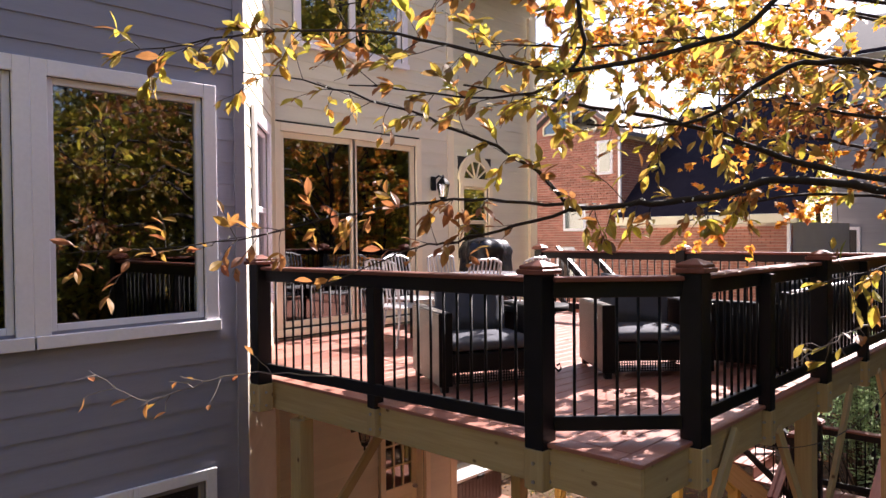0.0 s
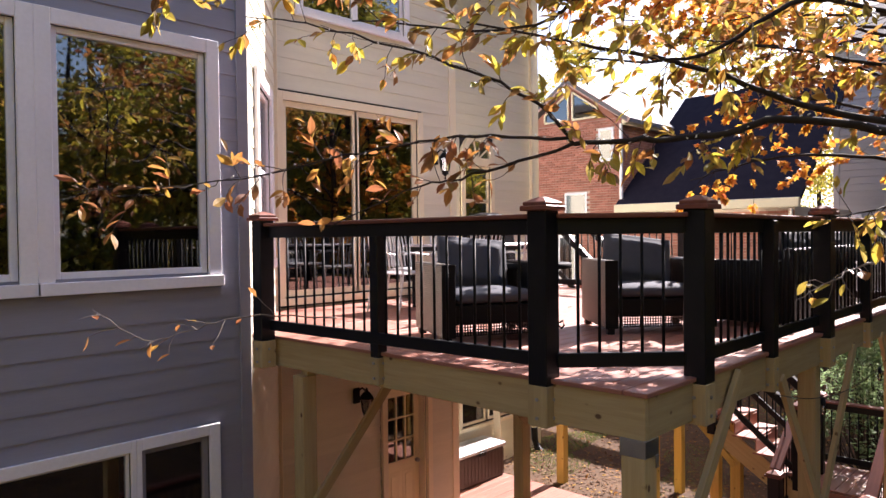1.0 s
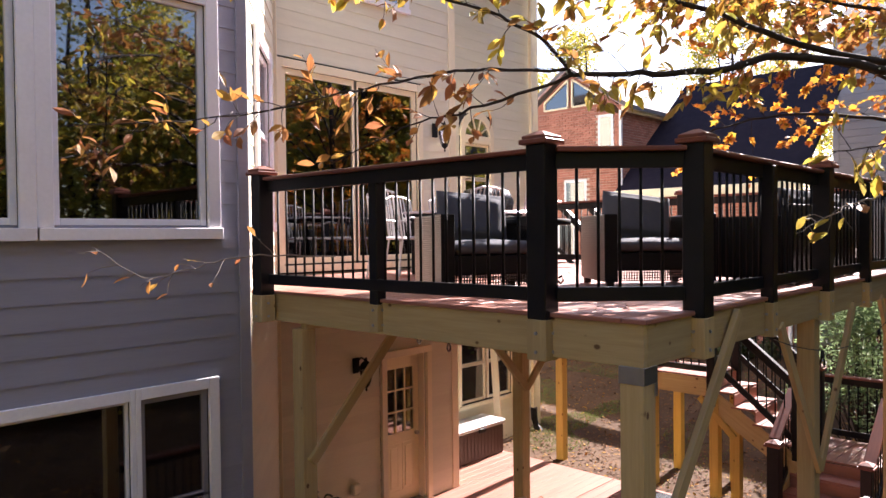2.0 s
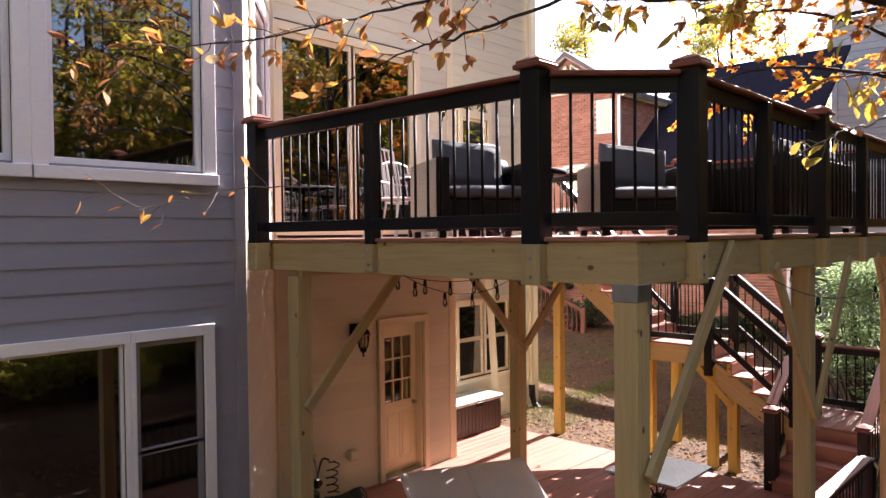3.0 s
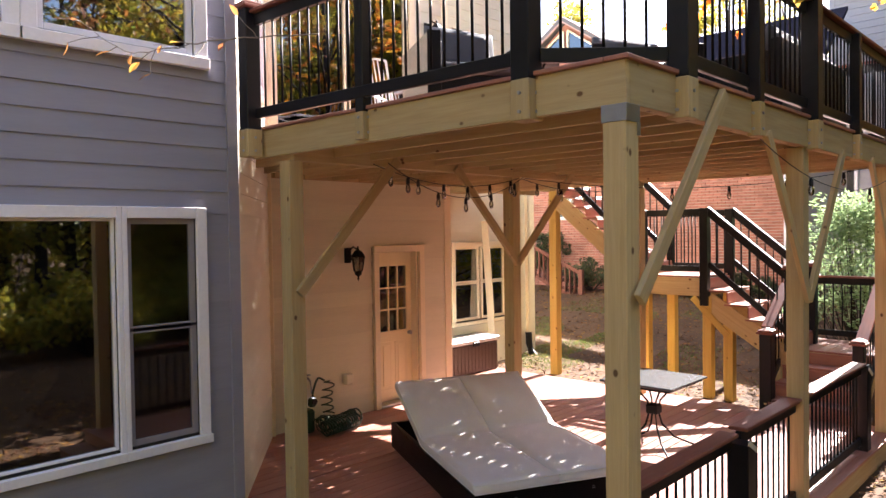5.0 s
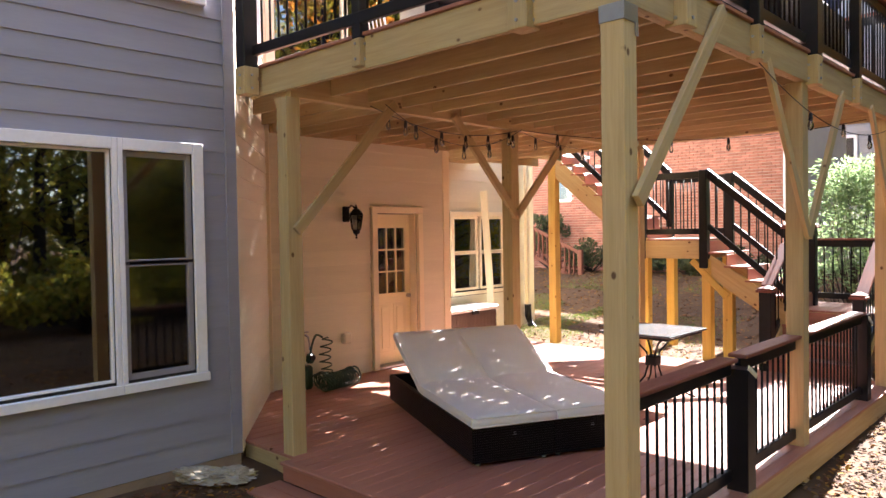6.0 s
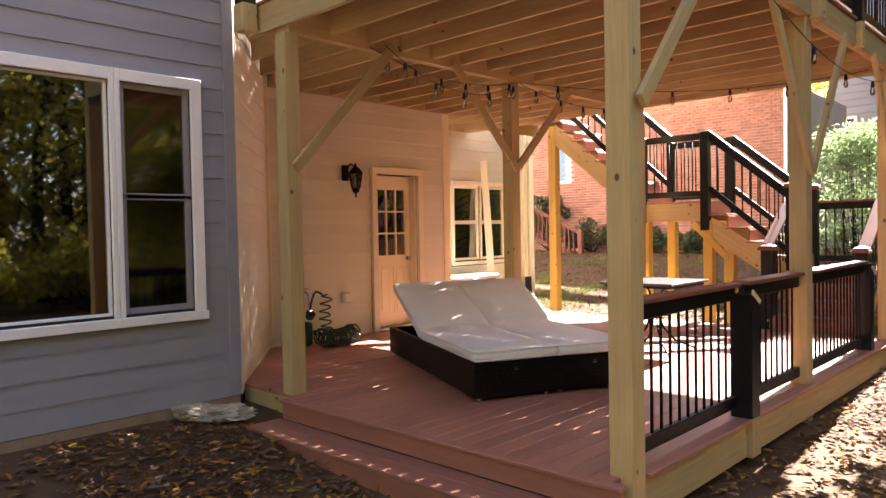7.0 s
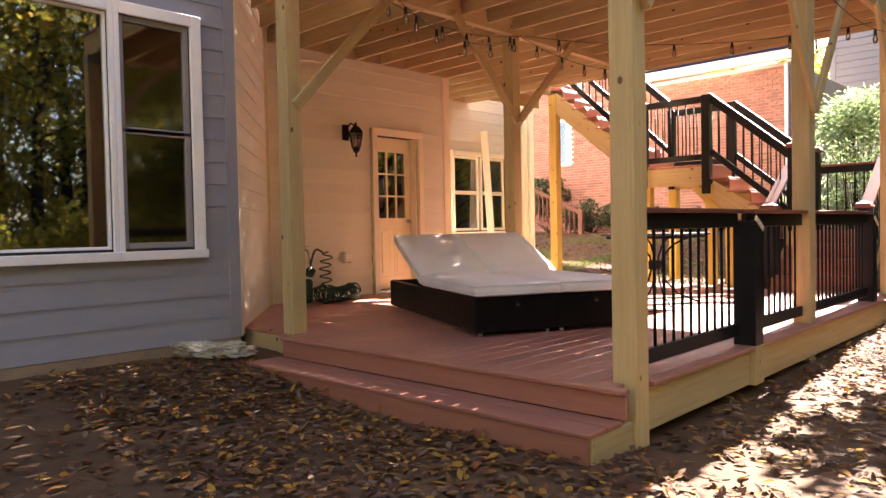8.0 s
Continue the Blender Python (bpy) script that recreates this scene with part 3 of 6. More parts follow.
def rail_cap_bm(s=0.2):
    """A flat stepped cap with a low pyramid top."""
    bm = box_bm(s, s, 0.03, 0.005, (0, 0, 0.015))
    box_bm(s * 0.86, s * 0.86, 0.022, 0.004, (0, 0, 0.041), bm)
    bmesh.ops.create_cone(bm, cap_ends=True, segments=4, radius1=s * 0.58, radius2=s * 0.12, depth=0.03, matrix=Matrix.Translation((0, 0, 0.067)) @ pose(0, 0, 0, 0, 0, 45))
    return bm


def rail_post(x, y, z0, z1, size=0.135, cap=True, block=None, rz=0.0, sleeve_from=None, name="railing_post", label="black sleeved railing post with a red-brown cap", group="railing posts"):
    p = thing(name, (x, y, z0), label, "railing post", group, rz=rz)
    zs = sleeve_from if sleeve_from is not None else z0
    m = pose(x, y, (zs + z1) / 2, 0, 0, rz)
    part("sleeve", box_bm(size, size, z1 - zs, 0.006), BLACK, p, "", m)
    if cap:
        part("cap", rail_cap_bm(size + 0.06), RAILCAP, p, "red-brown wooden post cap", pose(x, y, z1, 0, 0, rz))
    if block:
        bk = beam("block", (x, y, block), (x, y, zs), size + 0.004, size + 0.004, PINE, p, 0.005, "pale pine post foot bolted to the rim")
        for dz in (0.05, 0.16):
            for dx, dy, turn in ((-0.5, 0, pose(0, 0, 0, 0, -90)), (0, -0.5, pose(0, 0, 0, 90))):
                c = pose(x, y, 0, 0, 0, rz) @ Vector((dx * (size - 0.012), dy * (size - 0.012), block + dz))
                part("bolt", cyl_bm(0.011, 0.016, 8), STEEL, p, "", Matrix.Translation(c) @ pose(0, 0, 0, 0, 0, rz) @ turn)
    return p


def railing(a, b, ztop, zdeck, label, cap=True, gap=0.115, slope=None, group="deck railings", trim=0.0):
    """A railing panel from a to b: cap board, top and bottom rails, round balusters. a and b: (x, y, deck height)."""
    a, b = Vector(a), Vector(b)
    r = thing("railing", (a + b) / 2, label, "railing", group)
    up = Vector((0, 0, 1))
    h = ztop - zdeck
    if cap:
        beam("cap_board", a + up * (h - 0.014), b + up * (h - 0.014), 0.14, 0.028, RAILCAP, r, 0.006)
    beam("top_rail", a + up * (h - 0.028 - 0.048), b + up * (h - 0.028 - 0.048), 0.042, 0.095, BLACK, r, 0.005)
    beam("bottom_rail", a + up * 0.102, b + up * 0.102, 0.042, 0.085, BLACK, r, 0.005)
    n = max(2, round((b - a).length / gap))
    hb = h - 0.122 - 0.143
    for k in range(1, n):
        p = a.lerp(b, k / n) + up * 0.142
        put("baluster", BALUSTER, r, Matrix.Translation(p) @ Matrix.Diagonal((1, 1, hb + 0.004, 1)))
    return r


ZT = 4.245
UP = "black upper deck railing with slim balusters and brown cap"
XR, YR = X0 + 0.005, Y0 + 0.005  # the line of the rail posts
rail_post(3.295, 5.315, 3.02, 4.264, block=3.02, sleeve_from=3.25)
rail_post(3.40, 2.48, 3.0, 4.262, block=3.0, sleeve_from=3.24)
rail_post(4.04, 1.82, 3.0, 4.262, block=3.0, sleeve_from=3.24)
rail_post(6.46, 1.82, 3.0, 4.262, block=3.0, sleeve_from=3.24)
rail_post(X1 - 0.07, 1.83, 3.0, 4.262, block=3.0, sleeve_from=3.24)
MID = "slim black intermediate railing post"
rail_post(3.395, 3.95, 3.04, 4.205, 0.09, False, 3.04, 0, 3.24, label=MID)
rail_post(5.19, 1.815, 3.0, 4.205, 0.09, False, 3.0, 0, 3.24, label=MID)
rail_post(7.78, 1.815, 3.0, 4.205, 0.09, False, 3.0, 0, 3.24, label=MID)
railing((3.32, 5.24, ZU), (3.42, 2.55, ZU), ZT, ZU, UP)
railing((3.45, 2.42, ZU), (3.98, 1.88, ZU), ZT, ZU, "short diagonal black railing panel across the deck corner", gap=0.125)
railing((4.11, 1.86, ZU), (6.39, 1.86, ZU), ZT, ZU, UP)
railing((6.53, 1.86, ZU), (X1 - 0.14, 1.86, ZU), ZT, ZU, UP)
# the far side
XF = X1 - 0.07
rail_post(XF, 4.4, 3.27, 4.262)
rail_post(XF, 6.8, 3.27, 4.262)
railing((XF, 1.9, ZU), (XF, 4.33, ZU), ZT, ZU, UP)
railing((XF, 4.47, ZU), (XF, 6.73, ZU), ZT, ZU, UP)
rail_post(XF, 7.8, 3.27, 4.262)
railing((XF, 7.87, ZU), (XF, YC - 0.02, ZU), ZT, ZU, UP)

# lower railing
LO = "black lower deck railing with slim balusters and brown cap"


def rail_strap(p, x, y, z):
    """A short pale strap tying the rail to its post."""
    beam("strap", (x - 0.09, y - 0.085, z + 0.03), (x + 0.05, y - 0.085, z - 0.05), 0.012, 0.035, CREAM, p, 0.002, "pale metal strap")


lp1 = rail_post(5.05, 1.875, -0.27, 0.85, 0.15, False, -0.27, 0, -0.005, label="stout black lower railing post")
railing((3.56, 1.93, 0.0), (4.97, 1.93, 0.0), 0.93, 0, LO)
railing((5.13, 1.93, 0.0), (6.32, 1.93, 0.0), 0.93, 0, LO)
railing((6.48, 1.93, 0.0), (8.38, 1.93, 0.0), 0.93, 0, LO)
lp2 = rail_post(8.47, 1.93, -0.2, 0.90, 0.15, False, -0.27, 0, -0.02, label="stout black lower railing post")
rail_strap(lp1, 5.08, 1.885, 0.84)
rail_strap(lp2, 8.50, 1.93, 0.84)

# ---- stairs from the upper deck ----
XS0, XS1 = 9.93, 10.83


def stair(name, label, y0, z0, y1, z1, n, x0, x1, mat_side=None):
    """A flight along -y from (y0, z0) down to (y1, z1) with n risers."""
    st = thing(name, (x0, y1, z1), label, "stairs", kind="structure")
    run, rise = (y0 - y1) / (n - 1), (z0 - z1) / n
    slope = math.atan2(z0 - z1, y0 - y1 + run)
    for k in range(n - 1):
        yy, zz = y0 - run * k, z0 - rise * (k + 1)
        beam("tread", (x0 + 0.0, yy - run / 2 - 0.005, zz - 0.015), (x1, yy - run / 2 - 0.005, zz - 0.015), run + 0.03, 0.03, DECKING, st)
    for k in range(n):
        yy, zz = y0 - run * k, z0 - rise * k
        beam("riser", (x0 + 0.03, yy - 0.02, zz - rise / 2 - 0.015), (x1 - 0.03, yy - 0.02, zz - rise / 2 - 0.015), 0.018, rise - 0.035, DECKING, st)
    for x in (x0 + 0.02, x1 - 0.02):
        d = Vector((0, y1 - y0, z1 - z0)).normalized()
        off = Vector((0, 0, -0.29))
        beam("stringer", Vector((x, y0 - 0.03, z0 - rise)) + off * 0.55, Vector((x, y1 - 0.0, z1)) + off * 0.45, 0.038, 0.27, PINE, st)
    return st


def stair_rail(a, b, label, h=0.97, maroon=False):
    """A sloped railing: a and b are nosing points at its foot and head."""
    a, b = Vector(a), Vector(b)
    r = thing("stair_railing", (a + b) / 2, label, "railing", "stair railings")
    up = Vector((0, 0, 1))
    beam("cap_board", a + up * (h - 0.014), b + up * (h - 0.014), 0.14 if maroon else 0.09, 0.03, RAILCAP if maroon else BLACK, r, 0.006)
    beam("top_rail", a + up * (h - 0.08), b + up * (h - 0.08), 0.042, 0.09, BLACK, r, 0.005)
    beam("bottom_rail", a + up * 0.12, b + up * 0.12, 0.042, 0.08, BLACK, r, 0.005)
    n = max(2, round(math.hypot(b.x - a.x, b.y - a.y) / 0.115))
    for k in range(1, n):
        put("baluster", BALUSTER, r, Matrix.Translation(a.lerp(b, k / n) + up * 0.15) @ Matrix.Diagonal((1, 1, h - 0.25, 1)))
    return r


ZL, ZP = 1.68, 0.72  # landing and platform
tagged(beam("bridge_floor", (X1 + 0.004, 7.35, ZU - 0.013), (10.85, 7.35, ZU - 0.013), 0.92, 0.026, DECKING), "red-brown boarded walkway at the stair head", "deck floor", kind="structure")
walk_frame = thing("walkway_frame", (9.1, 7.0, 3.0), "pine frame under the stair head", "deck frame", kind="structure")
beam("rim_joist", (X1 + 0.004, 6.91, 3.13), (10.85, 6.91, 3.13), 0.04, 0.23, PINE, walk_frame)
beam("rim_joist", (X1 + 0.004, 7.8, 3.13), (10.85, 7.8, 3.13), 0.04, 0.23, PINE, walk_frame)
stair("stairs_1", "upper flight of red-brown steps on pine stringers", 6.90, ZU, 5.18, ZL, 9, XS0, XS1)
stair("stairs_2", "lower flight of red-brown steps on pine stringers", 4.26, ZL, 3.1, ZP, 5, XS0, XS1)
landing = thing("stair_landing", (XS0, 4.26, ZL), "red-brown boarded stair landing on a pine frame", "landing", kind="structure")
for k in range(6):
    beam("deck_board", (XS0 - 0.02, 4.33 + 0.146 * k, ZL - 0.013), (XS1 + 0.02, 4.33 + 0.146 * k, ZL - 0.013), 0.14, 0.026, DECKING, landing)
beam("rim_joist", (XS0, 4.27, ZL - 0.16), (XS0, 5.2, ZL - 0.16), 0.04, 0.26, PINE_RED, landing)
beam("rim_joist", (XS1, 4.27, ZL - 0.16), (XS1, 5.2, ZL - 0.16), 0.04, 0.26, PINE_RED, landing)
beam("rim_joist", (XS0 + 0.03, 4.27, ZL - 0.16), (XS1 - 0.03, 4.27, ZL - 0.16), 0.04, 0.26, PINE_RED, landing)
for x, y in ((XS0 + 0.05, 4.22), (XS1 - 0.05, 4.25), (XS0 + 0.05, 5.18), (XS1 - 0.05, 5.15)):
    deck_post(x, y, ground_z(x, y) - 0.1, ZL - 0.29, [], "yellow pine post under the stair landing", 0.13, PINE_YELLOW)
deck_post(XS0 + 0.08, 3.93, ground_z(10, 3.9) - 0.1, 1.2, [(0, 0.5, -0.085, 0.86, 1.37)], "yellow pine post with a brace under the stairs", 0.13, PINE_YELLOW)
deck_post(9.98, 6.85, ground_z(10, 6.85) - 0.1, 3.02, [], "yellow pine post under the stair head", 0.14, PINE_YELLOW)
deck_post(9.75, 5.28, ground_z(9.8, 5.2) - 0.1, 2.9, [], "orange pine post beside the landing", 0.1)
SR = "black stair railing with slim balusters"
stair_rail((XS0, 5.2, ZL + 0.16), (XS0, 6.85, ZU + 0.1), SR, 0.93)
stair_rail((XS1, 5.2, ZL + 0.16), (XS1, 6.85, ZU + 0.1), SR, 0.93)
stair_rail((XS0, 3.15, ZP + 0.14), (XS0, 4.2, ZL + 0.06), SR, 0.93)
stair_rail((XS1, 3.15, ZP + 0.14), (XS1, 4.2, ZL + 0.06), SR, 0.93)
railing((XS0, 4.32, ZL), (XS0, 5.14, ZL), ZL + 0.99, ZL, "short black landing railing", False)
railing((XS1, 4.32, ZL), (XS1, 5.14, ZL), ZL + 0.99, ZL, "short black landing railing", False)
STP = "black stair post on the landing"
for x in (XS0, XS1):
    rail_post(x, 4.25, ZL - 0.42, ZL + 0.97, 0.115, False, label=STP)
    rail_post(x, 5.2, ZL - 0.3, ZL + 0.97, 0.1, False, label=STP)
    rail_post(x, 3.1, ZP, ZP + 1.08, 0.12, True, label="black stair post with a red-brown cap")

# the low platform and its steps to the lower deck
plat = thing("stair_platform", (10.2, 2.1, ZP), "red-brown boarded platform at the foot of the stairs", "platform", kind="structure")
for k in range(9):
    beam("deck_board", (10.2, 2.1 + 0.145 * k, ZP - 0.013), (11.4, 2.1 + 0.145 * k, ZP - 0.013), 0.139, 0.026, DECKING, plat)
beam("rim_joist", (10.2, 2.04, ZP - 0.15), (11.4, 2.04, ZP - 0.15), 0.04, 0.24, PINE, plat)
beam("rim_joist", (11.38, 2.06, ZP - 0.15), (11.38, 3.3, ZP - 0.15), 0.04, 0.24, PINE, plat)
for k in range(4):
    zz = ZP * (3 - k) / 4
    if k < 3:
        beam("tread", (10.2 - 0.28 * k - 0.14, 2.2, zz - 0.015), (10.2 - 0.28 * k - 0.14, 3.2, zz - 0.015), 0.3, 0.03, DECKING, plat)
    beam("riser", (10.19 - 0.28 * k, 2.21, zz + 0.09 - 0.015), (10.19 - 0.28 * k, 3.19, zz + 0.09 - 0.015), 0.02, 0.148, DECKING, plat)
for y in (2.18, 3.22):
    beam("stringer", (10.22, y, ZP - 0.15), (9.4, y, 0.02), 0.035, 0.24, PINE, plat)
for x, y in ((11.34, 2.1), (11.34, 3.25)):
    deck_post(x, y, ground_z(x, y) - 0.1, ZP - 0.03, [], "short pine post under the platform", 0.1)
railing((11.35, 2.15, ZP), (11.35, 3.2, ZP), ZP + 0.93, ZP, "black platform railing with brown cap")
rail_post(11.35, 3.26, ZP, ZP + 0.97, 0.11, True)
MR = "black stair railing under a broad red-brown sloped cap"
stair_rail((9.3, 2.14, 0.04), (10.25, 2.14, 0.70), MR, 0.93, True)
rail_post(9.27, 2.14, 0.0, 0.98, 0.12, True, label="black stair post with a red-brown cap")
stair_rail((9.47, 3.24, 0.14), (10.25, 3.25, 0.66), MR, 0.95, True)
rail_post(9.42, 3.22, 0.0, 1.0, 0.15, True, label="black stair post with a red-brown cap")

# ---- neighbours ----
XN = 18.5
brick_house = thing("brick_house", (XN, 8, 0), "red brick neighbour house with dark and pale shingle roofs", "house")
part("wall", span_bm((XN + 0.02, 5.84, -0.5), (XN + 5, 10.6, 4.75)), MORTAR, brick_house, "red brick wing wall")
part("wall", span_bm((XN + 0.02, 10.56, -0.5), (XN + 6, 17, 7.5)), MORTAR, brick_house, "red brick main wall")


def roof_bm(pts, thick=0.12):
    bm = bmesh.new()
    top = [bm.verts.new(p) for p in pts]
    low = [bm.verts.new((p[0], p[1], p[2] - thick)) for p in pts]
    bm.faces.new(top)
    bm.faces.new(list(reversed(low)))
    for i in range(len(pts)):
        j = (i + 1) % len(pts)
        bm.faces.new((top[i], low[i], low[j], top[j]))
    return bm


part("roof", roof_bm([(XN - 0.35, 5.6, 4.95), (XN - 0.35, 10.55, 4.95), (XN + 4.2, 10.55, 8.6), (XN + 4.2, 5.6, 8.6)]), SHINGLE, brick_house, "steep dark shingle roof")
PEAK_Y, PEAK_Z = 12.3, 8.85
# both main slopes take the paler shingle with sun in its colour
part("roof", roof_bm([(XN - 0.2, 10.25, 7.45), (XN - 0.2, PEAK_Y, PEAK_Z), (XN + 6, PEAK_Y, PEAK_Z), (XN + 6, 10.25, 7.45)]), SHINGLE_PALE, brick_house, "shingle roof with sunlight put into its pale colour")
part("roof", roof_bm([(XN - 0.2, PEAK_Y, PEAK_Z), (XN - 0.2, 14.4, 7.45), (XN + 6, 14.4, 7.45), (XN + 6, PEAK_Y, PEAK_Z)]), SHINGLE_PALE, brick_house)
gb = bmesh.new()
gv = [gb.verts.new(p) for p in ((XN + 0.1, 10.56, 7.4), (XN + 0.1, 14.1, 7.4), (XN + 0.1, PEAK_Y, PEAK_Z - 0.12))]
gb.faces.new(gv)
gx = bmesh.ops.extrude_face_region(gb, geom=gb.faces[:])
bmesh.ops.translate(gb, vec=(0.15, 0, 0), verts=[v for v in gx["geom"] if isinstance(v, bmesh.types.BMVert)])
part("gable", gb, BRICK, brick_house, "red gable with glazing")
PINK = material("pinkish_rake_paint", (0.50, 0.33, 0.30), (0.43, 0.28, 0.25), 0.6, 0, (2, 2, 2), 14, 0.1, 0.03)
beam("gable_trim", (XN - 0.16, 10.2, 7.36), (XN - 0.16, PEAK_Y + 0.02, PEAK_Z - 0.06), 0.06, 0.16, PINK, brick_house)
beam("gable_trim", (XN - 0.16, 14.4, 7.36), (XN - 0.16, PEAK_Y - 0.02, PEAK_Z - 0.06), 0.06, 0.16, PINK, brick_house)
for sgn in (-1, 1):
    gp = bmesh.new()
    q = [(PEAK_Y + sgn * 0.08, 7.62), (PEAK_Y + sgn * 0.95, 7.62), (PEAK_Y + sgn * 0.95, 7.86), (PEAK_Y + sgn * 0.08, 8.46)]
    lo_, hi_ = [gp.verts.new((XN + 0.05, y, z)) for y, z in q], [gp.verts.new((XN + 0.12, y, z)) for y, z in q]
    gp.faces.new(lo_)
    gp.faces.new(hi_)
    for i in range(4):
        gp.faces.new((lo_[i], lo_[(i + 1) % 4], hi_[(i + 1) % 4], hi_[i]))
    part("gable_window", gp, GLASS_DIM, brick_house, "sloped gable pane")
    for i in range(4):
        beam("gable_window_trim", (XN + 0.03, *q[i]), (XN + 0.03, *q[(i + 1) % 4]), 0.05, 0.05, CREAM, brick_house, 0)
beam("gutter", (XN - 0.36, 5.6, 4.84), (XN - 0.36, 10.56, 4.84), 0.14, 0.24, CREAM, brick_house, 0.02, "cream gutter and fascia")
beam("gutter", (XN - 0.1, 10.42, 7.35), (XN + 4, 10.42, 7.35), 0.14, 0.16, CREAM, brick_house, 0.02)
beam("downspout", (XN - 0.1, 10.5, 4.9), (XN - 0.1, 10.5, 7.3), 0.08, 0.08, WHITE, brick_house)
beam("downspout", (XN - 0.08, 5.9, 0.2), (XN - 0.08, 5.9, 4.7), 0.08, 0.08, WHITE, brick_house)
for y0, y1, z0, z1 in ((10.78, 11.3, 6.25, 7.25), (12.1, 12.75, 2.7, 4.1), (11.7, 12.5, 4.6, 5.4)):
    wn_ = part("window", span_bm((XN - 0.03, y0, z0), (XN + 0.06, y1, z1), 0.01), WHITE, brick_house, "white-framed window")
    part("pane", span_bm((XN - 0.04, y0 + 0.08, z0 + 0.08), (XN - 0.032, y1 - 0.08, z1 - 0.08)), GLASS_DIM, wn_)
part("utility_box", span_bm((XN - 0.1, 7.55, 0.75), (XN, 7.8, 1.1), 0.01), STEEL, brick_house)


def brick_courses(y0, y1, z0, z1, x, holes):
    """Running-bond bricks with recessed joints, as (y, z, width) rows."""
    out, k, z = [], 0, z0
    while z + 0.066 < z1:
        y = y0 - (0.105 if k % 2 else 0)
        while y < y1:
            a, b = max(y, y0), min(y + 0.2, y1)
            if b - a > 0.04 and not any(h[0] < (a + b) / 2 < h[1] and h[2] < z + 0.03 < h[3] for h in holes):
                out.append((a, b, z, z + 0.066))
            y += 0.21
        z += 0.0765
        k += 1
    return out


def bricks_mesh(rows, x):
    vs, fs = [], []
    for a, b, z0, z1 in rows:
        i = len(vs)
        d = 0.012 + 0.004 * random.random()
        vs += [(x - d, a, z0), (x - d, b, z0), (x - d, b, z1), (x - d, a, z1), (x + 0.02, a, z0), (x + 0.02, b, z0), (x + 0.02, b, z1), (x + 0.02, a, z1)]
        fs += [(i, i + 3, i + 2, i + 1), (i, i + 1, i + 5, i + 4), (i + 1, i + 2, i + 6, i + 5), (i + 2, i + 3, i + 7, i + 6), (i + 3, i, i + 4, i + 7)]
    me = bpy.data.meshes.new("bricks")
    me.from_pydata(vs, [], fs)
    return me


BRICKS = material("red_brick_courses", (0.43, 0.19, 0.14), (0.36, 0.15, 0.11), 0.8, 0, (3, 3, 3), 14, 0.3, 0.0, 0.3, 0.45)
nt = BRICKS.node_tree
geo = nt.nodes.new("ShaderNodeNewGeometry")
hs = nt.nodes["Hue/Saturation/Value"]
tone2 = nt.nodes.new("ShaderNodeHueSaturation")
mr = nt.nodes.new("ShaderNodeMapRange")
mr.inputs["To Min"].default_value, mr.inputs["To Max"].default_value = 0.78, 1.2
nt.links.new(geo.outputs["Random Per Island"], mr.inputs["Value"])
nt.links.new(mr.outputs[0], tone2.inputs["Value"])
nt.links.new(hs.outputs[0], tone2.inputs["Color"])
nt.links.new(tone2.outputs[0], nt.nodes["Principled BSDF"].inputs["Base Color"])
rows_ = brick_courses(5.84, 10.56, 0.0, 4.72, XN, []) + brick_courses(10.56, 14.2, 0.0, 7.5, XN, [(10.78, 11.3, 6.25, 7.25), (12.1, 12.75, 2.7, 4.1), (11.7, 12.5, 4.6, 5.4)])
me = bricks_mesh(rows_, XN)
me.materials.append(BRICKS)
put("brickwork", me, brick_house, kind="stuff")
side = [(a, b, z0, z1) for a, b, z0, z1 in brick_courses(0, 4.0, 4.9, 7.5, 0, [])]
me = bricks_mesh(side, 0)
me.materials.append(BRICKS)
put("brickwork", me, brick_house, pose(XN + 4.0, 10.56, 0, 0, 0, 90), kind="stuff")

FARGREY = material("far_grey_siding", (0.36, 0.36, 0.39), (0.31, 0.31, 0.34), 0.6, 0, (0.5, 0.5, 5), 6, 0.1, 0.03)
grey_house = thing("grey_house", (25, 1, 0), "tall grey-sided neighbour house", "house")
part("wall", span_bm((25.06, -10.7, -0.5), (34, 6.67, 10.0)), FARGREY, grey_house)
for k in range(45):
    part("siding_board", span_bm((25.0, -10.7, 0.1 + 0.22 * k), (25.07, 6.67, 0.305 + 0.22 * k)), FARGREY, grey_house)
part("corner_board", span_bm((24.97, 6.55, 0), (25.1, 6.71, 10.0)), FARGREY, grey_house)
part("roof", roof_bm([(24.5, -11, 10.0), (24.5, 7.0, 10.0), (29.8, 7.0, 12.4), (29.8, -11, 12.4)]), SHINGLE, grey_house)
for y0, z0, w_, h_ in ((5.9, 3.1, 0.48, 1.55), (4.05, 6.3, 1.07, 1.8), (3.1, 2.15, 0.95, 1.9), (-1.2, 6.3, 1.4, 1.8)):
    wn_ = part("window", span_bm((24.94, y0, z0), (25.03, y0 + w_, z0 + h_), 0.01), WHITE, grey_house, "white-framed window")
    part("pane", span_bm((24.928, y0 + 0.1, z0 + 0.1), (24.936, y0 + w_ - 0.1, z0 + h_ - 0.1)), GLASS_DIM, wn_)

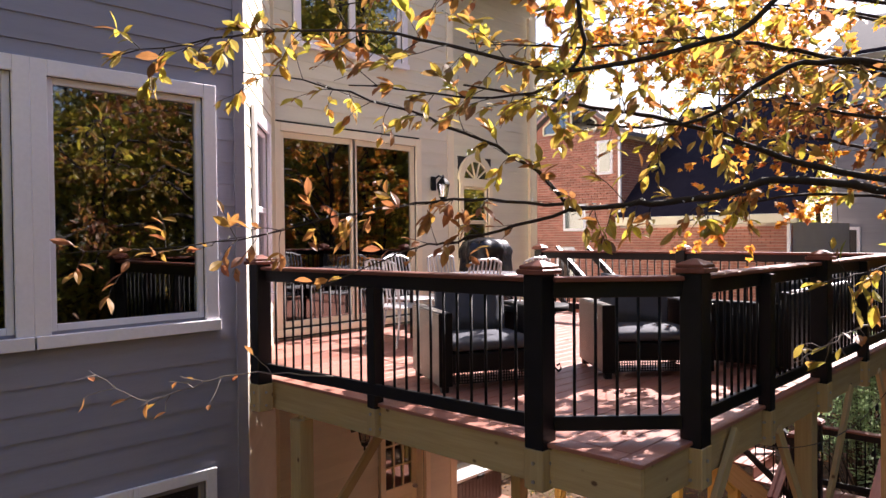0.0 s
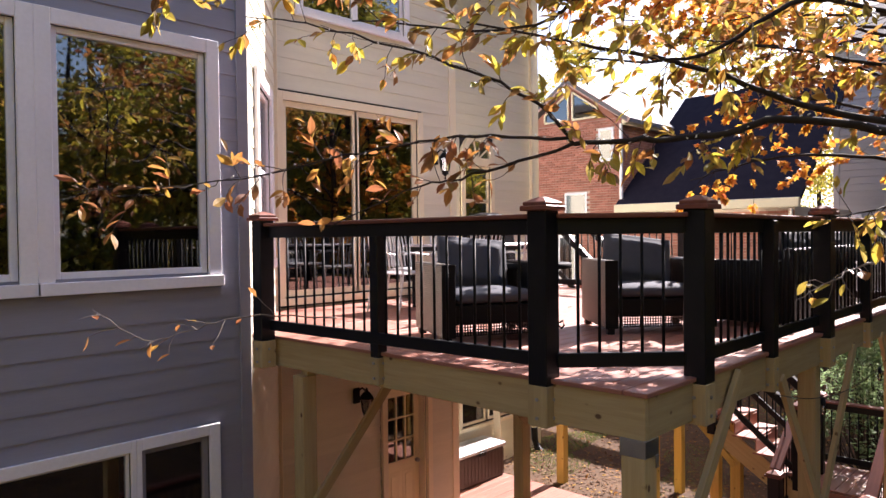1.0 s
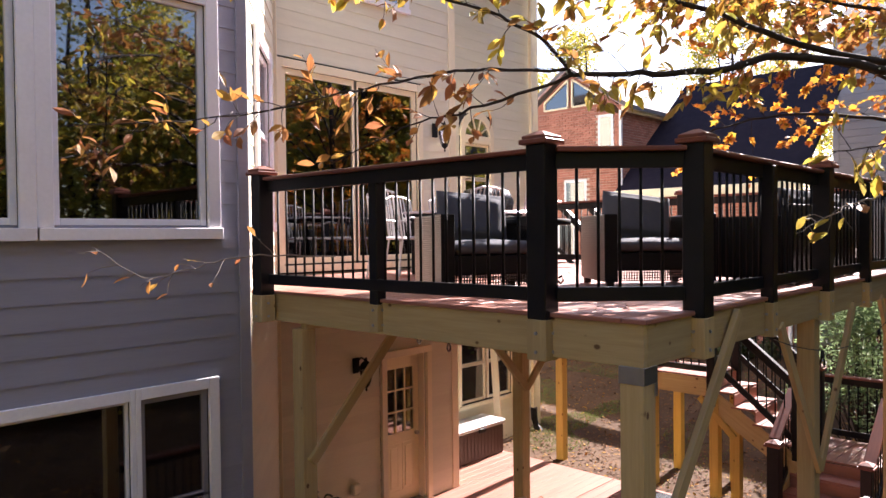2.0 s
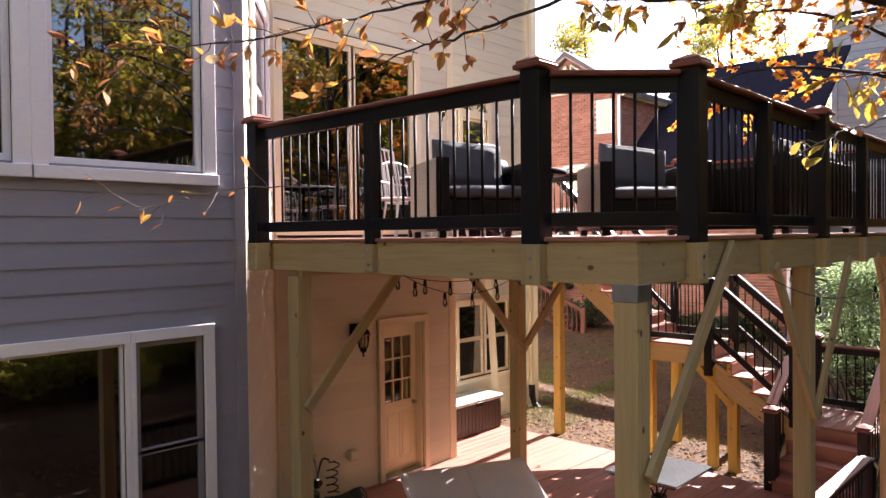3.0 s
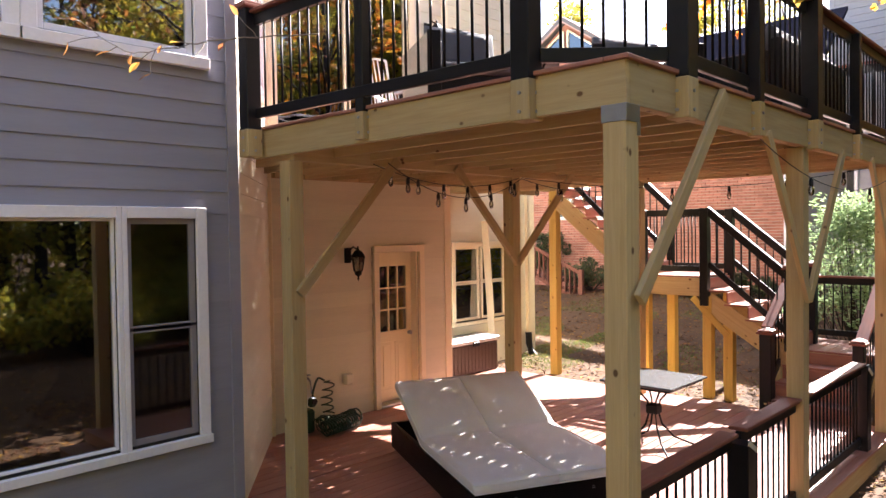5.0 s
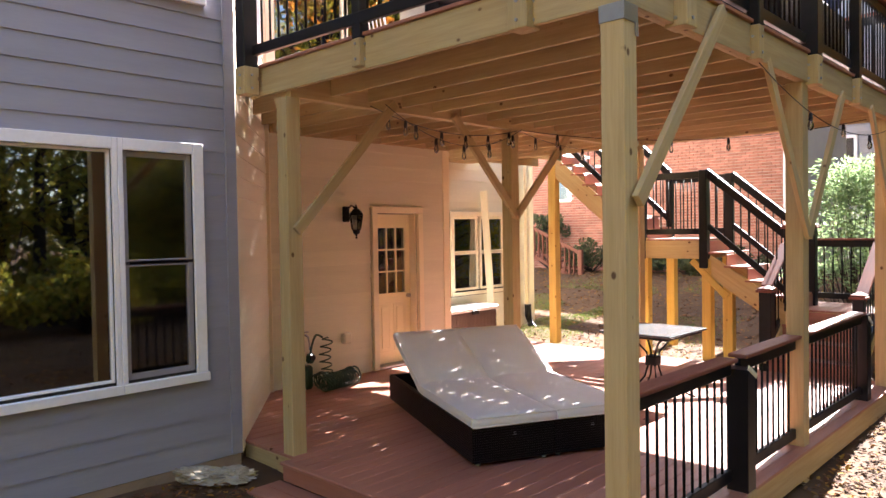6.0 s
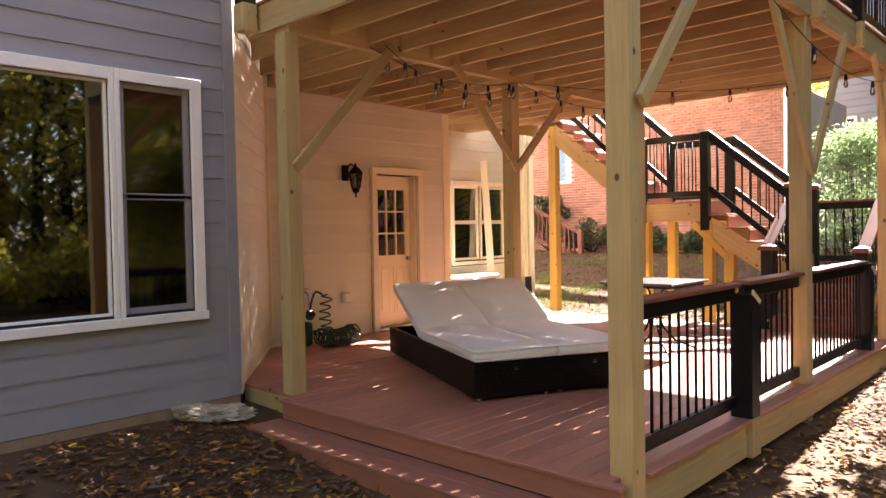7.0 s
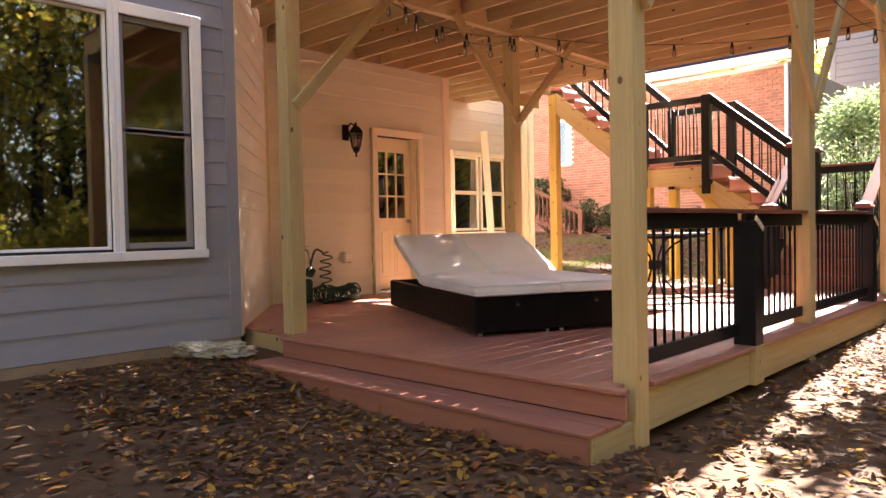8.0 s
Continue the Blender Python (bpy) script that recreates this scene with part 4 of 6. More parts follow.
REDWOOD = timber("red_stained_wood", (0.20, 0.075, 0.05), (0.14, 0.05, 0.035), False)
gs = thing("garden_steps", (16.5, 11, 0), "weathered red-brown wooden garden steps with a slatted rail", "steps")
for k in range(5):
    beam("tread", (16.5, 10.5 + 0.28 * k, 0.45 + 0.17 * k), (17.5, 10.5 + 0.28 * k, 0.45 + 0.17 * k), 0.28, 0.04, REDWOOD, gs)
beam("handrail", (16.5, 10.55, 1.2), (16.5, 12.2, 1.95), 0.05, 0.1, REDWOOD, gs)
beam("bottom_rail", (16.5, 10.55, 0.45), (16.5, 12.2, 1.15), 0.05, 0.1, REDWOOD, gs)
for k in range(12):
    f = k / 11
    beam("slat", (16.48, 10.58 + 1.6 * f, 0.45 + 0.7 * f), (16.48, 10.58 + 1.6 * f, 1.2 + 0.74 * f), 0.06, 0.03, REDWOOD, gs)
beam("post", (16.5, 10.52, 0.2), (16.5, 10.52, 1.3), 0.1, 0.1, REDWOOD, gs)

# ---- the door and fittings under the deck ----
DOOR = material("warm_white_door", (0.86, 0.76, 0.50), (0.80, 0.70, 0.45), 0.4, 0, (3, 3, 3), 20, 0.05, 0.03)


def door_1():
    d = thing("door_1", (6.68, YB, 0), "cream half-glazed back door with nine panes", "door", kind="structure")
    for a, b in ((6.21, 6.30), (7.06, 7.15)):
        part("casing", span_bm((a, YB - 0.035, -0.0), (b, YB + 0.02, 2.095), 0.004), CREAM, d)
    part("casing", span_bm((6.21, YB - 0.037, 2.097), (7.15, YB + 0.02, 2.19), 0.004), CREAM, d)
    part("jamb", span_bm((7.03, YB + 0.02, 0.0), (7.058, YB + 0.2, 2.095)), CREAM, d)
    part("jamb", span_bm((6.302, YB + 0.02, 0.0), (6.33, YB + 0.2, 2.095)), CREAM, d)
    part("threshold", span_bm((6.30, YB - 0.03, 0.0), (7.06, YB + 0.2, 0.03), 0.004), STEEL, d)
    x0, x1, yf, yb, gz0, gz1 = 6.335, 7.025, YB + 0.13, YB + 0.17, 1.0, 1.9
    bm = cut_wall_bm((x0, 0.035), (x1, 2.09), yf, yb, [(x0 + 0.09, gz0, x1 - 0.09, gz1)], "y")
    leaf = part("leaf", bm, DOOR, d)
    for i in range(1, 3):
        xx = x0 + 0.09 + (x1 - x0 - 0.18) * i / 3
        part("glazing_bar", span_bm((xx - 0.011, yf - 0.006, gz0), (xx + 0.011, yf + 0.02, gz1), 0.003), DOOR, leaf)
        zz = gz0 + (gz1 - gz0) * i / 3
        part("glazing_bar", span_bm((x0 + 0.09, yf - 0.004, zz - 0.011), (x1 - 0.09, yf + 0.018, zz + 0.011), 0.003), DOOR, leaf)
    for i in range(3):
        for j in range(3):
            a = x0 + 0.09 + (x1 - x0 - 0.18) * i / 3
            c = gz0 + (gz1 - gz0) * j / 3
            p = part("pane", span_bm((a, yf + 0.021, c), (a + (x1 - x0 - 0.18) / 3, yf + 0.025, c + (gz1 - gz0) / 3)), GLASS, leaf)
            p.visible_shadow = False
    for a, b in ((x0 + 0.09, 6.66), (6.70, x1 - 0.09)):
        part("raised_panel", span_bm((a, yf - 0.006, 0.2), (b, yf + 0.004, 0.86), 0.005), DOOR, leaf)
        part("raised_panel", span_bm((a + 0.05, yf - 0.013, 0.25), (b - 0.05, yf - 0.005, 0.81), 0.006), DOOR, leaf)
    part("knob", cyl_bm(0.028, 0.05, 14), STEEL, leaf, "steel door knob", pose(6.97, yf, 0.95, 90))


door_1()

CLEAR = pane_material("lantern_glass", (0.9, 0.88, 0.8), 0.03)
BULB = bpy.data.materials.new("warm_bulb")
BULB.use_nodes = True
bb = BULB.node_tree.nodes["Principled BSDF"]
bb.inputs["Base Color"].default_value = (0.9, 0.75, 0.45, 1)
bb.inputs["Roughness"].default_value = 0.1
bb.inputs["Transmission Weight"].default_value = 0.6


def wall_lantern(x, y, z, label):
    """A carriage lantern hanging from a scrolled arm on a wall plate."""
    L = thing("wall_lantern", (x, y, z), label, "lamp", "wall lanterns")
    part("wall_plate", box_bm(0.11, 0.03, 0.2, 0.012, (0, 0, 0)), BLACK_METAL, L, "", pose(x - 0.02, y - 0.015, z + 0.06))
    part("arm", tube_bm([(x - 0.02, y - 0.02, z + 0.1), (x, y - 0.1, z + 0.17), (x + 0.02, y - 0.17, z + 0.13)], 0.012), BLACK_METAL, L)
    c = pose(x + 0.02, y - 0.17, z - 0.2)
    part("cage", lathe_bm([(0.02, 0.0), (0.05, 0.02), (0.045, 0.045), (0.06, 0.06)], 6), BLACK_METAL, L, "", c)
    part("roof", lathe_bm([(0.098, 0.24), (0.085, 0.27), (0.045, 0.32), (0.02, 0.33), (0.012, 0.37), (0.004, 0.38)], 6), BLACK_METAL, L, "", c)
    part("finial", lathe_bm([(0.003, -0.06), (0.016, -0.04), (0.008, -0.02), (0.02, 0.0)], 8), BLACK_METAL, L, "", c)
    for k in range(6):
        a = math.radians(60 * k)
        beam("bar", c @ Vector((0.058 * math.cos(a), 0.058 * math.sin(a), 0.06)), c @ Vector((0.09 * math.cos(a), 0.09 * math.sin(a), 0.24)), 0.007, 0.007, BLACK_METAL, L, 0)
    g = part("glass", lathe_bm([(0.053, 0.06), (0.084, 0.24)], 6), CLEAR, L, "", c)
    g.visible_shadow = False
    part("bulb", lathe_bm([(0.012, 0.08), (0.02, 0.1), (0.022, 0.14), (0.008, 0.19)], 8), BULB, L, "", c, True)
    return L


wall_lantern(5.80, YB, 2.02, "black carriage wall lantern beneath the upper deck")
wall_lantern(7.30, YB, 5.18, "black carriage wall lantern beside the sliding door")

# fanlight over the arch window
fan = thing("fanlight", (9.51, YC, 5.42), "cream half-round fanlight with radiating bars", "window", kind="structure")


def half_ring_bm(cx, y0, y1, cz, r0, r1, n=18):
    bm = bmesh.new()
    prev = None
    for k in range(n + 1):
        a = math.pi * k / n
        ring = [bm.verts.new((cx + r * math.cos(a), y, cz + r * math.sin(a))) for r, y in ((r0, y0), (r1, y0), (r1, y1), (r0, y1))]
        if prev:
            for i in range(4):
                bm.faces.new((prev[i], prev[(i + 1) % 4], ring[(i + 1) % 4], ring[i]))
        prev = ring
    return bm


part("casing", half_ring_bm(9.51, YC - 0.035, YC + 0.02, 5.46, 0.33, 0.45), CREAM, fan)
g = part("pane", half_ring_bm(9.51, YC + 0.0, YC + 0.012, 5.46, 0.0, 0.335), GLASS_DIM, fan)
for k in range(1, 5):
    a = math.pi * k / 5
    beam("glazing_bar", (9.51, YC - 0.012, 5.46), (9.51 + 0.33 * math.cos(a), YC - 0.012, 5.46 + 0.33 * math.sin(a)), 0.02, 0.022, CREAM, fan, 0)
part("sill", span_bm((9.07, YC - 0.03, 5.44), (9.95, YC + 0.0, 5.49), 0.004), CREAM, fan)

# deck storage box
WICKER_BROWN = material("brown_resin_weave", (0.075, 0.045, 0.035), (0.05, 0.03, 0.024), 0.5, 0, (1, 1, 60), 30, 0.5, 0.05)
PALE_LID = material("pale_grey_lid", (0.55, 0.55, 0.54), (0.48, 0.48, 0.47), 0.45, 0, (5, 5, 5), 25, 0.1, 0.03)
box = thing("storage_box", (8.9, 7.95, 0.0), "brown resin storage box with a pale grey lid", "storage box")
part("body", span_bm((8.28, 7.72, 0.0), (9.5, 8.22, 0.50), 0.02), WICKER_BROWN, box)
for k in range(14):
    part("rib", span_bm((8.30 + 0.086 * k, 7.712, 0.03), (8.36 + 0.086 * k, 7.722, 0.47), 0.004), WICKER_BROWN, box)
part("lid", span_bm((8.25, 7.69, 0.505), (9.53, 8.24, 0.58), 0.02), PALE_LID, box, "pale grey lid")
part("latch", span_bm((8.82, 7.675, 0.46), (8.98, 7.70, 0.53), 0.005), BLACK, box)

plank = beam("plank", (9.80, 8.06, 0.0), (9.77, 8.21, 2.55), 0.03, 0.15, CREAM)
tagged(plank, "pale board leaning against the window wall", "board")
beam_ds = thing("downspout", (11.0, 8.24, 0), "cream rain downspout with a black elbow", "downspout", kind="structure")
beam("pipe", (11.02, 8.2, 0.35), (11.02, 8.2, 8.6), 0.09, 0.07, CREAM, beam_ds)
part("elbow", tube_bm([(11.02, 8.2, 0.42), (11.02, 8.19, 0.2), (11.03, 8.15, 0.05), (11.04, 8.05, -0.04)], 0.065, 10), BLACK, beam_ds)

# hose and tap
GREEN_HOSE = material("green_hose", (0.012, 0.05, 0.025), (0.009, 0.03, 0.018), 0.4, 0, (20, 20, 20), 20, 0.05, 0.05)
hose = thing("coil_hose", (5.3, 6.75, 0.0), "green coiled garden hose heaped on the deck by a tap", "hose")
heap = [(5.0 + 0.62 * k / 179 + 0.03 * math.sin(k * 0.11), 6.78 + (0.10 + 0.03 * math.sin(k * 0.07)) * math.cos(k * 0.6), 0.10 + 0.085 * math.sin(k * 0.6) + 0.02 * math.sin(k * 0.05)) for k in range(180)]
part("coil", tube_bm(heap, 0.010, 6), GREEN_HOSE, hose)
heap2 = [(4.98 + 0.55 * k / 139, 6.62 + 0.11 * math.cos(k * 0.57 + 1) + 0.1 * k / 139, 0.095 + 0.08 * math.sin(k * 0.57 + 1)) for k in range(140)]
part("coil", tube_bm(heap2, 0.010, 6), GREEN_HOSE, hose)
rise_c = [(5.27 + 0.075 * math.cos(k * 0.42) - 0.04 * math.sin(k * 0.05), 6.9 + 0.05 * math.sin(k * 0.42), 0.17 + 0.42 * k / 70) for k in range(71)]
part("coil", tube_bm(rise_c, 0.009, 6), GREEN_HOSE, hose)
part("feed_hose", tube_bm(spline([(5.22, 6.93, 0.59), (5.14, 6.95, 0.62), (5.06, 6.93, 0.5), (5.03, 6.92, 0.38)], 5), 0.013, 8), GREEN_HOSE, hose)
part("timer", box_bm(0.10, 0.08, 0.12, 0.025), GREEN_HOSE, hose, "green plastic water timer", pose(5.03, 6.92, 0.36, 0, 8, 0))
part("timer_dial", cyl_bm(0.035, 0.02, 14), BLACK, hose, "", pose(5.03, 6.88, 0.37, 90))
part("reel_base", box_bm(0.12, 0.16, 0.28, 0.03), GREEN_HOSE, hose, "dark green plastic hose base", pose(4.99, 6.95, 0.14))
part("spigot", tube_bm([(5.06, YB - 0.01, 0.62), (5.06, 7.03, 0.62), (5.05, 6.98, 0.60), (5.04, 6.94, 0.46)], 0.014, 8), STEEL, hose, "steel wall tap")
part("tap_wheel", cyl_bm(0.03, 0.012, 12), STEEL, hose, "", pose(5.06, 7.03, 0.655))
vent = thing("dryer_vent", (5.72, YB, 0.6), "greige plastic wall vent hood", "vent")
part("hood", box_bm(0.13, 0.09, 0.14, 0.02), SIDING_TAN, vent, "", pose(5.72, YB - 0.05, 0.5))
part("tap_cover", box_bm(0.09, 0.07, 0.09, 0.015), SIDING_TAN, vent, "", pose(5.02, YB - 0.04, 0.60))

# ---- lower deck furniture ----


def weave_material(name, dark, light, scale=24.0):
    """Woven resin strands: a fine checker of strands with relief."""
    m = bpy.data.materials.new(name)
    m.use_nodes = True
    n, l = m.node_tree.nodes, m.node_tree.links
    b = n["Principled BSDF"]
    tc = n.new("ShaderNodeTexCoord")
    w1, w2 = n.new("ShaderNodeTexWave"), n.new("ShaderNodeTexWave")
    w1.bands_direction, w2.bands_direction = "Z", "DIAGONAL"
    for w in (w1, w2):
        w.inputs["Scale"].default_value = scale
        w.inputs["Distortion"].default_value = 0.6
        l.new(tc.outputs["Object"], w.inputs["Vector"])
    mu = n.new("ShaderNodeMath")
    mu.operation = "MULTIPLY"
    l.new(w1.outputs["Fac"], mu.inputs[0])
    l.new(w2.outputs["Fac"], mu.inputs[1])
    mix = n.new("ShaderNodeMix")
    mix.data_type = "RGBA"
    mix.inputs["A"].default_value, mix.inputs["B"].default_value = (*dark, 1), (*light, 1)
    l.new(mu.outputs[0], mix.inputs["Factor"])
    l.new(mix.outputs["Result"], b.inputs["Base Color"])
    b.inputs["Roughness"].default_value = 0.4
    b.inputs["Specular IOR Level"].default_value = 0.2
    bp = n.new("ShaderNodeBump")
    bp.inputs["Strength"].default_value = 0.6
    bp.inputs["Distance"].default_value = 0.004
    l.new(mu.outputs[0], bp.inputs["Height"])
    l.new(bp.outputs[0], b.inputs["Normal"])
    return m


WICKER_BLACK = weave_material("black_wicker", (0.0015, 0.0015, 0.0018), (0.008, 0.008, 0.009))
WICKER_TAN = weave_material("grey_brown_wicker", (0.10, 0.09, 0.08), (0.40, 0.36, 0.32), 20)
WEAVE_STRAND = material("black_resin_strand", (0.004, 0.004, 0.0045), (0.007, 0.007, 0.008), 0.3, 0, (8, 8, 8), 30, 0.05, 0.05, 0.22, 0.3)
CREAM_CLOTH = material("cream_cushion_cloth", (0.74, 0.70, 0.69), (0.68, 0.64, 0.63), 0.85, 0, (4, 4, 4), 60, 0.25, 0.03, 0.2, 0.4)
GREY_CLOTH = material("charcoal_cushion_cloth", (0.085, 0.088, 0.105), (0.065, 0.067, 0.08), 0.8, 0, (5, 5, 5), 80, 0.25, 0.05, 0.2, 0.4)


def pad_bm(sx, sy, sz, r=0.03, sag=0.0, pinch=0.45):
    """A soft cushion: rounded box, slightly domed and puckered."""
    bm = box_bm(sx, sy, sz)
    bmesh.ops.subdivide_edges(bm, edges=bm.edges[:], cuts=7, use_grid_fill=True)
    for v in bm.verts:
        u, w, h = v.co.x / (sx / 2), v.co.y / (sy / 2), v.co.z / (sz / 2)
        pull = r * (abs(h) ** 3)
        v.co.x -= pull * (abs(u) ** 6) * (1 if u > 0 else -1)
        v.co.y -= pull * (abs(w) ** 6) * (1 if w > 0 else -1)
        v.co.z *= 1 - pinch * max(abs(u), abs(w)) ** 8
        v.co.z += (0.012 + sag) * (1 - u * u) * (1 - w * w) * (1 if h > 0 else 0.2) + 0.004 * noise.noise(v.co * 6)
    return bm


def bend(bm, y0, angle, z0=0.0):
    """Tilts all beyond y0 upwards by the angle, softly."""
    for v in bm.verts:
        d = v.co.y - y0
        if d > 0:
            a = radians(angle) * min(1, d / 0.12)
            v.co.y, v.co.z = y0 + d * math.cos(a) - (v.co.z - z0) * math.sin(a), z0 + (v.co.z - z0) * math.cos(a) + d * math.sin(a)


def lounger(x, y, rz, angle, label):
    """One half of a double sun lounger: black woven base, feet, and a cream pad with a raised back. Its foot end is at its origin."""
    L = thing("sun_lounger", (x, y, 0), label, "lounger", "sun loungers", rz=rz)
    m = pose(x, y, 0, 0, 0, rz)
    w, l_ = 0.70, 2.38
    walls = bmesh.new()
    for a, b in (((0, 0, 0.03), (w, 0.04, 0.30)), ((0, l_ - 0.04, 0.03), (w, l_, 0.30)), ((0, 0.04, 0.03), (0.04, l_ - 0.04, 0.30)), ((w - 0.04, 0.04, 0.03), (w, l_ - 0.04, 0.30))):
        span_bm(a, b, 0.008, walls)
    part("base", walls, WICKER_BLACK, L, "black woven resin base", m)
    for nm, n_, at_ in (("front", 39, lambda u, z: (u, -0.004, z)), ("side", 132, lambda u, z: (-0.004, u, z))):
        run = w if nm == "front" else l_
        wv = bmesh.new()
        for k in range(n_):
            u = 0.012 + (run - 0.024) * k / (n_ - 1)
            box_bm(0.011 if nm == "front" else 0.006, 0.006 if nm == "front" else 0.011, 0.255, 0, at_(u, 0.165), wv)
        for k in range(13):
            z = 0.05 + 0.0192 * k
            c = at_(run / 2, z)
            box_bm(run if nm == "front" else 0.010, 0.010 if nm == "front" else run, 0.009, 0, c, wv)
        part("weave", wv, WEAVE_STRAND, L, "", m, kind="stuff")
    part("slat_bed", span_bm((0.04, 0.04, 0.25), (w - 0.04, 1.34, 0.28)), BLACK, L, "", m)
    for px_, py_ in ((0.06, 0.06), (w - 0.06, 0.06), (0.06, 1.22), (0.06, l_ - 0.06), (w - 0.06, l_ - 0.06)):
        part("foot", cyl_bm(0.022, 0.035, 10), STEEL, L, "steel foot", m @ pose(px_, py_, 0))
    part("handle_plate", cyl_bm(0.018, 0.006, 12), STEEL, L, "", m @ pose(w * 0.5, -0.001, 0.235, 90))
    pw, pl = w + 0.03, 2.32
    bm = pad_bm(pw, pl, 0.115, 0.022, 0.0, 0.22)
    for v in bm.verts:
        v.co += Vector((w / 2, pl / 2 - 0.04, 0.355))
    bmesh.ops.subdivide_edges(bm, edges=[e for e in bm.edges if abs((e.verts[0].co - e.verts[1].co).y) > 0.1], cuts=3)
    bend(bm, 1.29, angle, 0.30)
    cushion = part("cushion", bm, CREAM_CLOTH, L, "cream cushion pad with a raised back", m, True)
    for z in (0.325, 0.392):
        x0, x1, y0, y1 = w / 2 - pw / 2 + 0.004, w / 2 + pw / 2 - 0.004, -0.036, pl - 0.044
        ring = [(x0, y0, z), (x1, y0, z)] + [(x1, y0 + (y1 - y0) * k / 20, z) for k in range(1, 20)] + [(x1, y1, z), (x0, y1, z)] + [(x0, y1 - (y1 - y0) * k / 20, z) for k in range(1, 20)] + [(x0, y0, z)]
        pipe = tube_bm(ring, 0.006, 6)
        bend(pipe, 1.29, angle, 0.30)
        part("piping", pipe, CREAM_CLOTH, cushion, "", m, True)
    sup = span_bm((0.06, 1.34, 0.26), (w - 0.06, 2.2, 0.285), 0.004)
    bend(sup, 1.33, angle, 0.26)
    part("back_support", sup, BLACK, L, "", m)
    return L


lounger(4.135, 3.57, -26.5, 23.5, "black wicker sun lounger with a cream cushion, back raised")
lounger(4.768, 3.256, -26.5, 23.5, "black wicker sun lounger with a cream cushion, beside its twin")

# bistro table
TABLETOP = material("slate_tabletop", (0.045, 0.05, 0.055), (0.075, 0.08, 0.085), 0.25, 0, (5, 5, 5), 20, 0.05, 0.05)
tb = thing("patio_table", (7.15, 3.62, 0), "square dark patio table with curved iron legs", "table")
part("tabletop", box_bm(0.88, 0.82, 0.025, 0.006), TABLETOP, tb, "", pose(7.15, 3.62, 0.735))
part("apron", box_bm(0.8, 0.74, 0.03, 0.004), BLACK_METAL, tb, "", pose(7.15, 3.62, 0.708))
for sx, sy in ((-1, -1), (1, -1), (-1, 1), (1, 1)):
    pts = [(7.15 + sx * r * 0.71, 3.62 + sy * r * 0.71, z) for r, z in ((0.34, 0.695), (0.18, 0.62), (0.07, 0.5), (0.05, 0.38), (0.09, 0.24), (0.22, 0.1), (0.46, 0.0))]
    part("leg", tube_bm(pts, 0.011, 8), BLACK_METAL, tb, "curved iron leg")
part("collar", box_bm(0.13, 0.13, 0.1, 0.01), BLACK_METAL, tb, "", pose(7.15, 3.62, 0.41))

# ---- upper deck furniture ----


def open_weave_bm(x0, x1, y, z0, z1, step=0.022):
    """A strip of open weave: crossing strands with gaps between them."""
    bm = bmesh.new()
    n = round((x1 - x0) / step)
    for k in range(n + 1):
        box_bm(0.009, 0.006, z1 - z0, 0, (x0 + (x1 - x0) * k / n, y, (z0 + z1) / 2), bm)
    n = round((z1 - z0) / step)
    for k in range(n + 1):
        box_bm(x1 - x0, 0.007, 0.008, 0, ((x0 + x1) / 2, y + 0.001, z0 + (z1 - z0) * k / n), bm)
    return bm


def armchair(x, y, rz, label, lean):
    """A cube armchair: woven panels, seat and back cushions."""
    A = thing("armchair", (x, y, ZU), label, "armchair", "wicker armchairs", rz=rz)
    m = pose(x, y, ZU, 0, 0, rz)
    for s in (-1, 1):
        part("arm_panel", span_bm((s * 0.42 - 0.05, -0.40, 0.05), (s * 0.42 + 0.05, 0.40, 0.62), 0.012), WICKER_TAN if s < 0 else WICKER_BLACK, A, "woven arm panel", m)
        part("arm_front", span_bm((s * 0.42 - 0.056, -0.415, 0.05), (s * 0.42 + 0.056, -0.398, 0.622), 0.006), WICKER_BLACK, A, "", m)
    part("back_panel", span_bm((-0.36, 0.30, 0.16), (0.36, 0.40, 0.60), 0.012), WICKER_BLACK, A, "", m)
    part("front_panel", span_bm((-0.365, -0.38, 0.15), (0.365, -0.34, 0.30), 0.008), WICKER_BLACK, A, "", m)
    part("front_weave", open_weave_bm(-0.362, 0.362, -0.36, 0.06, 0.148), WICKER_BLACK, A, "open black weave", m)
    part("seat_base", span_bm((-0.365, -0.34, 0.24), (0.365, 0.30, 0.30)), WICKER_BLACK, A, "", m)
    for px_, py_ in ((-0.42, -0.36), (0.42, -0.36), (-0.42, 0.36), (0.42, 0.36)):
        part("foot", box_bm(0.06, 0.06, 0.05, 0.004), BLACK, A, "", m @ pose(px_, py_, 0.025))
    part("seat_cushion", pad_bm(0.72, 0.68, 0.11, 0.03, 0.0, 0.25), GREY_CLOTH, A, "charcoal grey seat cushion", m @ pose(0, -0.06, 0.355), True)
    part("back_cushion", pad_bm(0.62, 0.46, 0.17, 0.06), GREY_CLOTH, A, "charcoal grey back cushion", m @ pose(-0.02, 0.17, 0.60, 70, 0, 0) @ pose(0, 0, 0, 0, 0, lean), True)
    return A


armchair(4.50, 3.90, -29, "woven resin armchair with charcoal cushions, by the side table", -5)
armchair(5.80, 3.10, -43, "woven resin armchair with charcoal cushions, near the corner railing", -8)


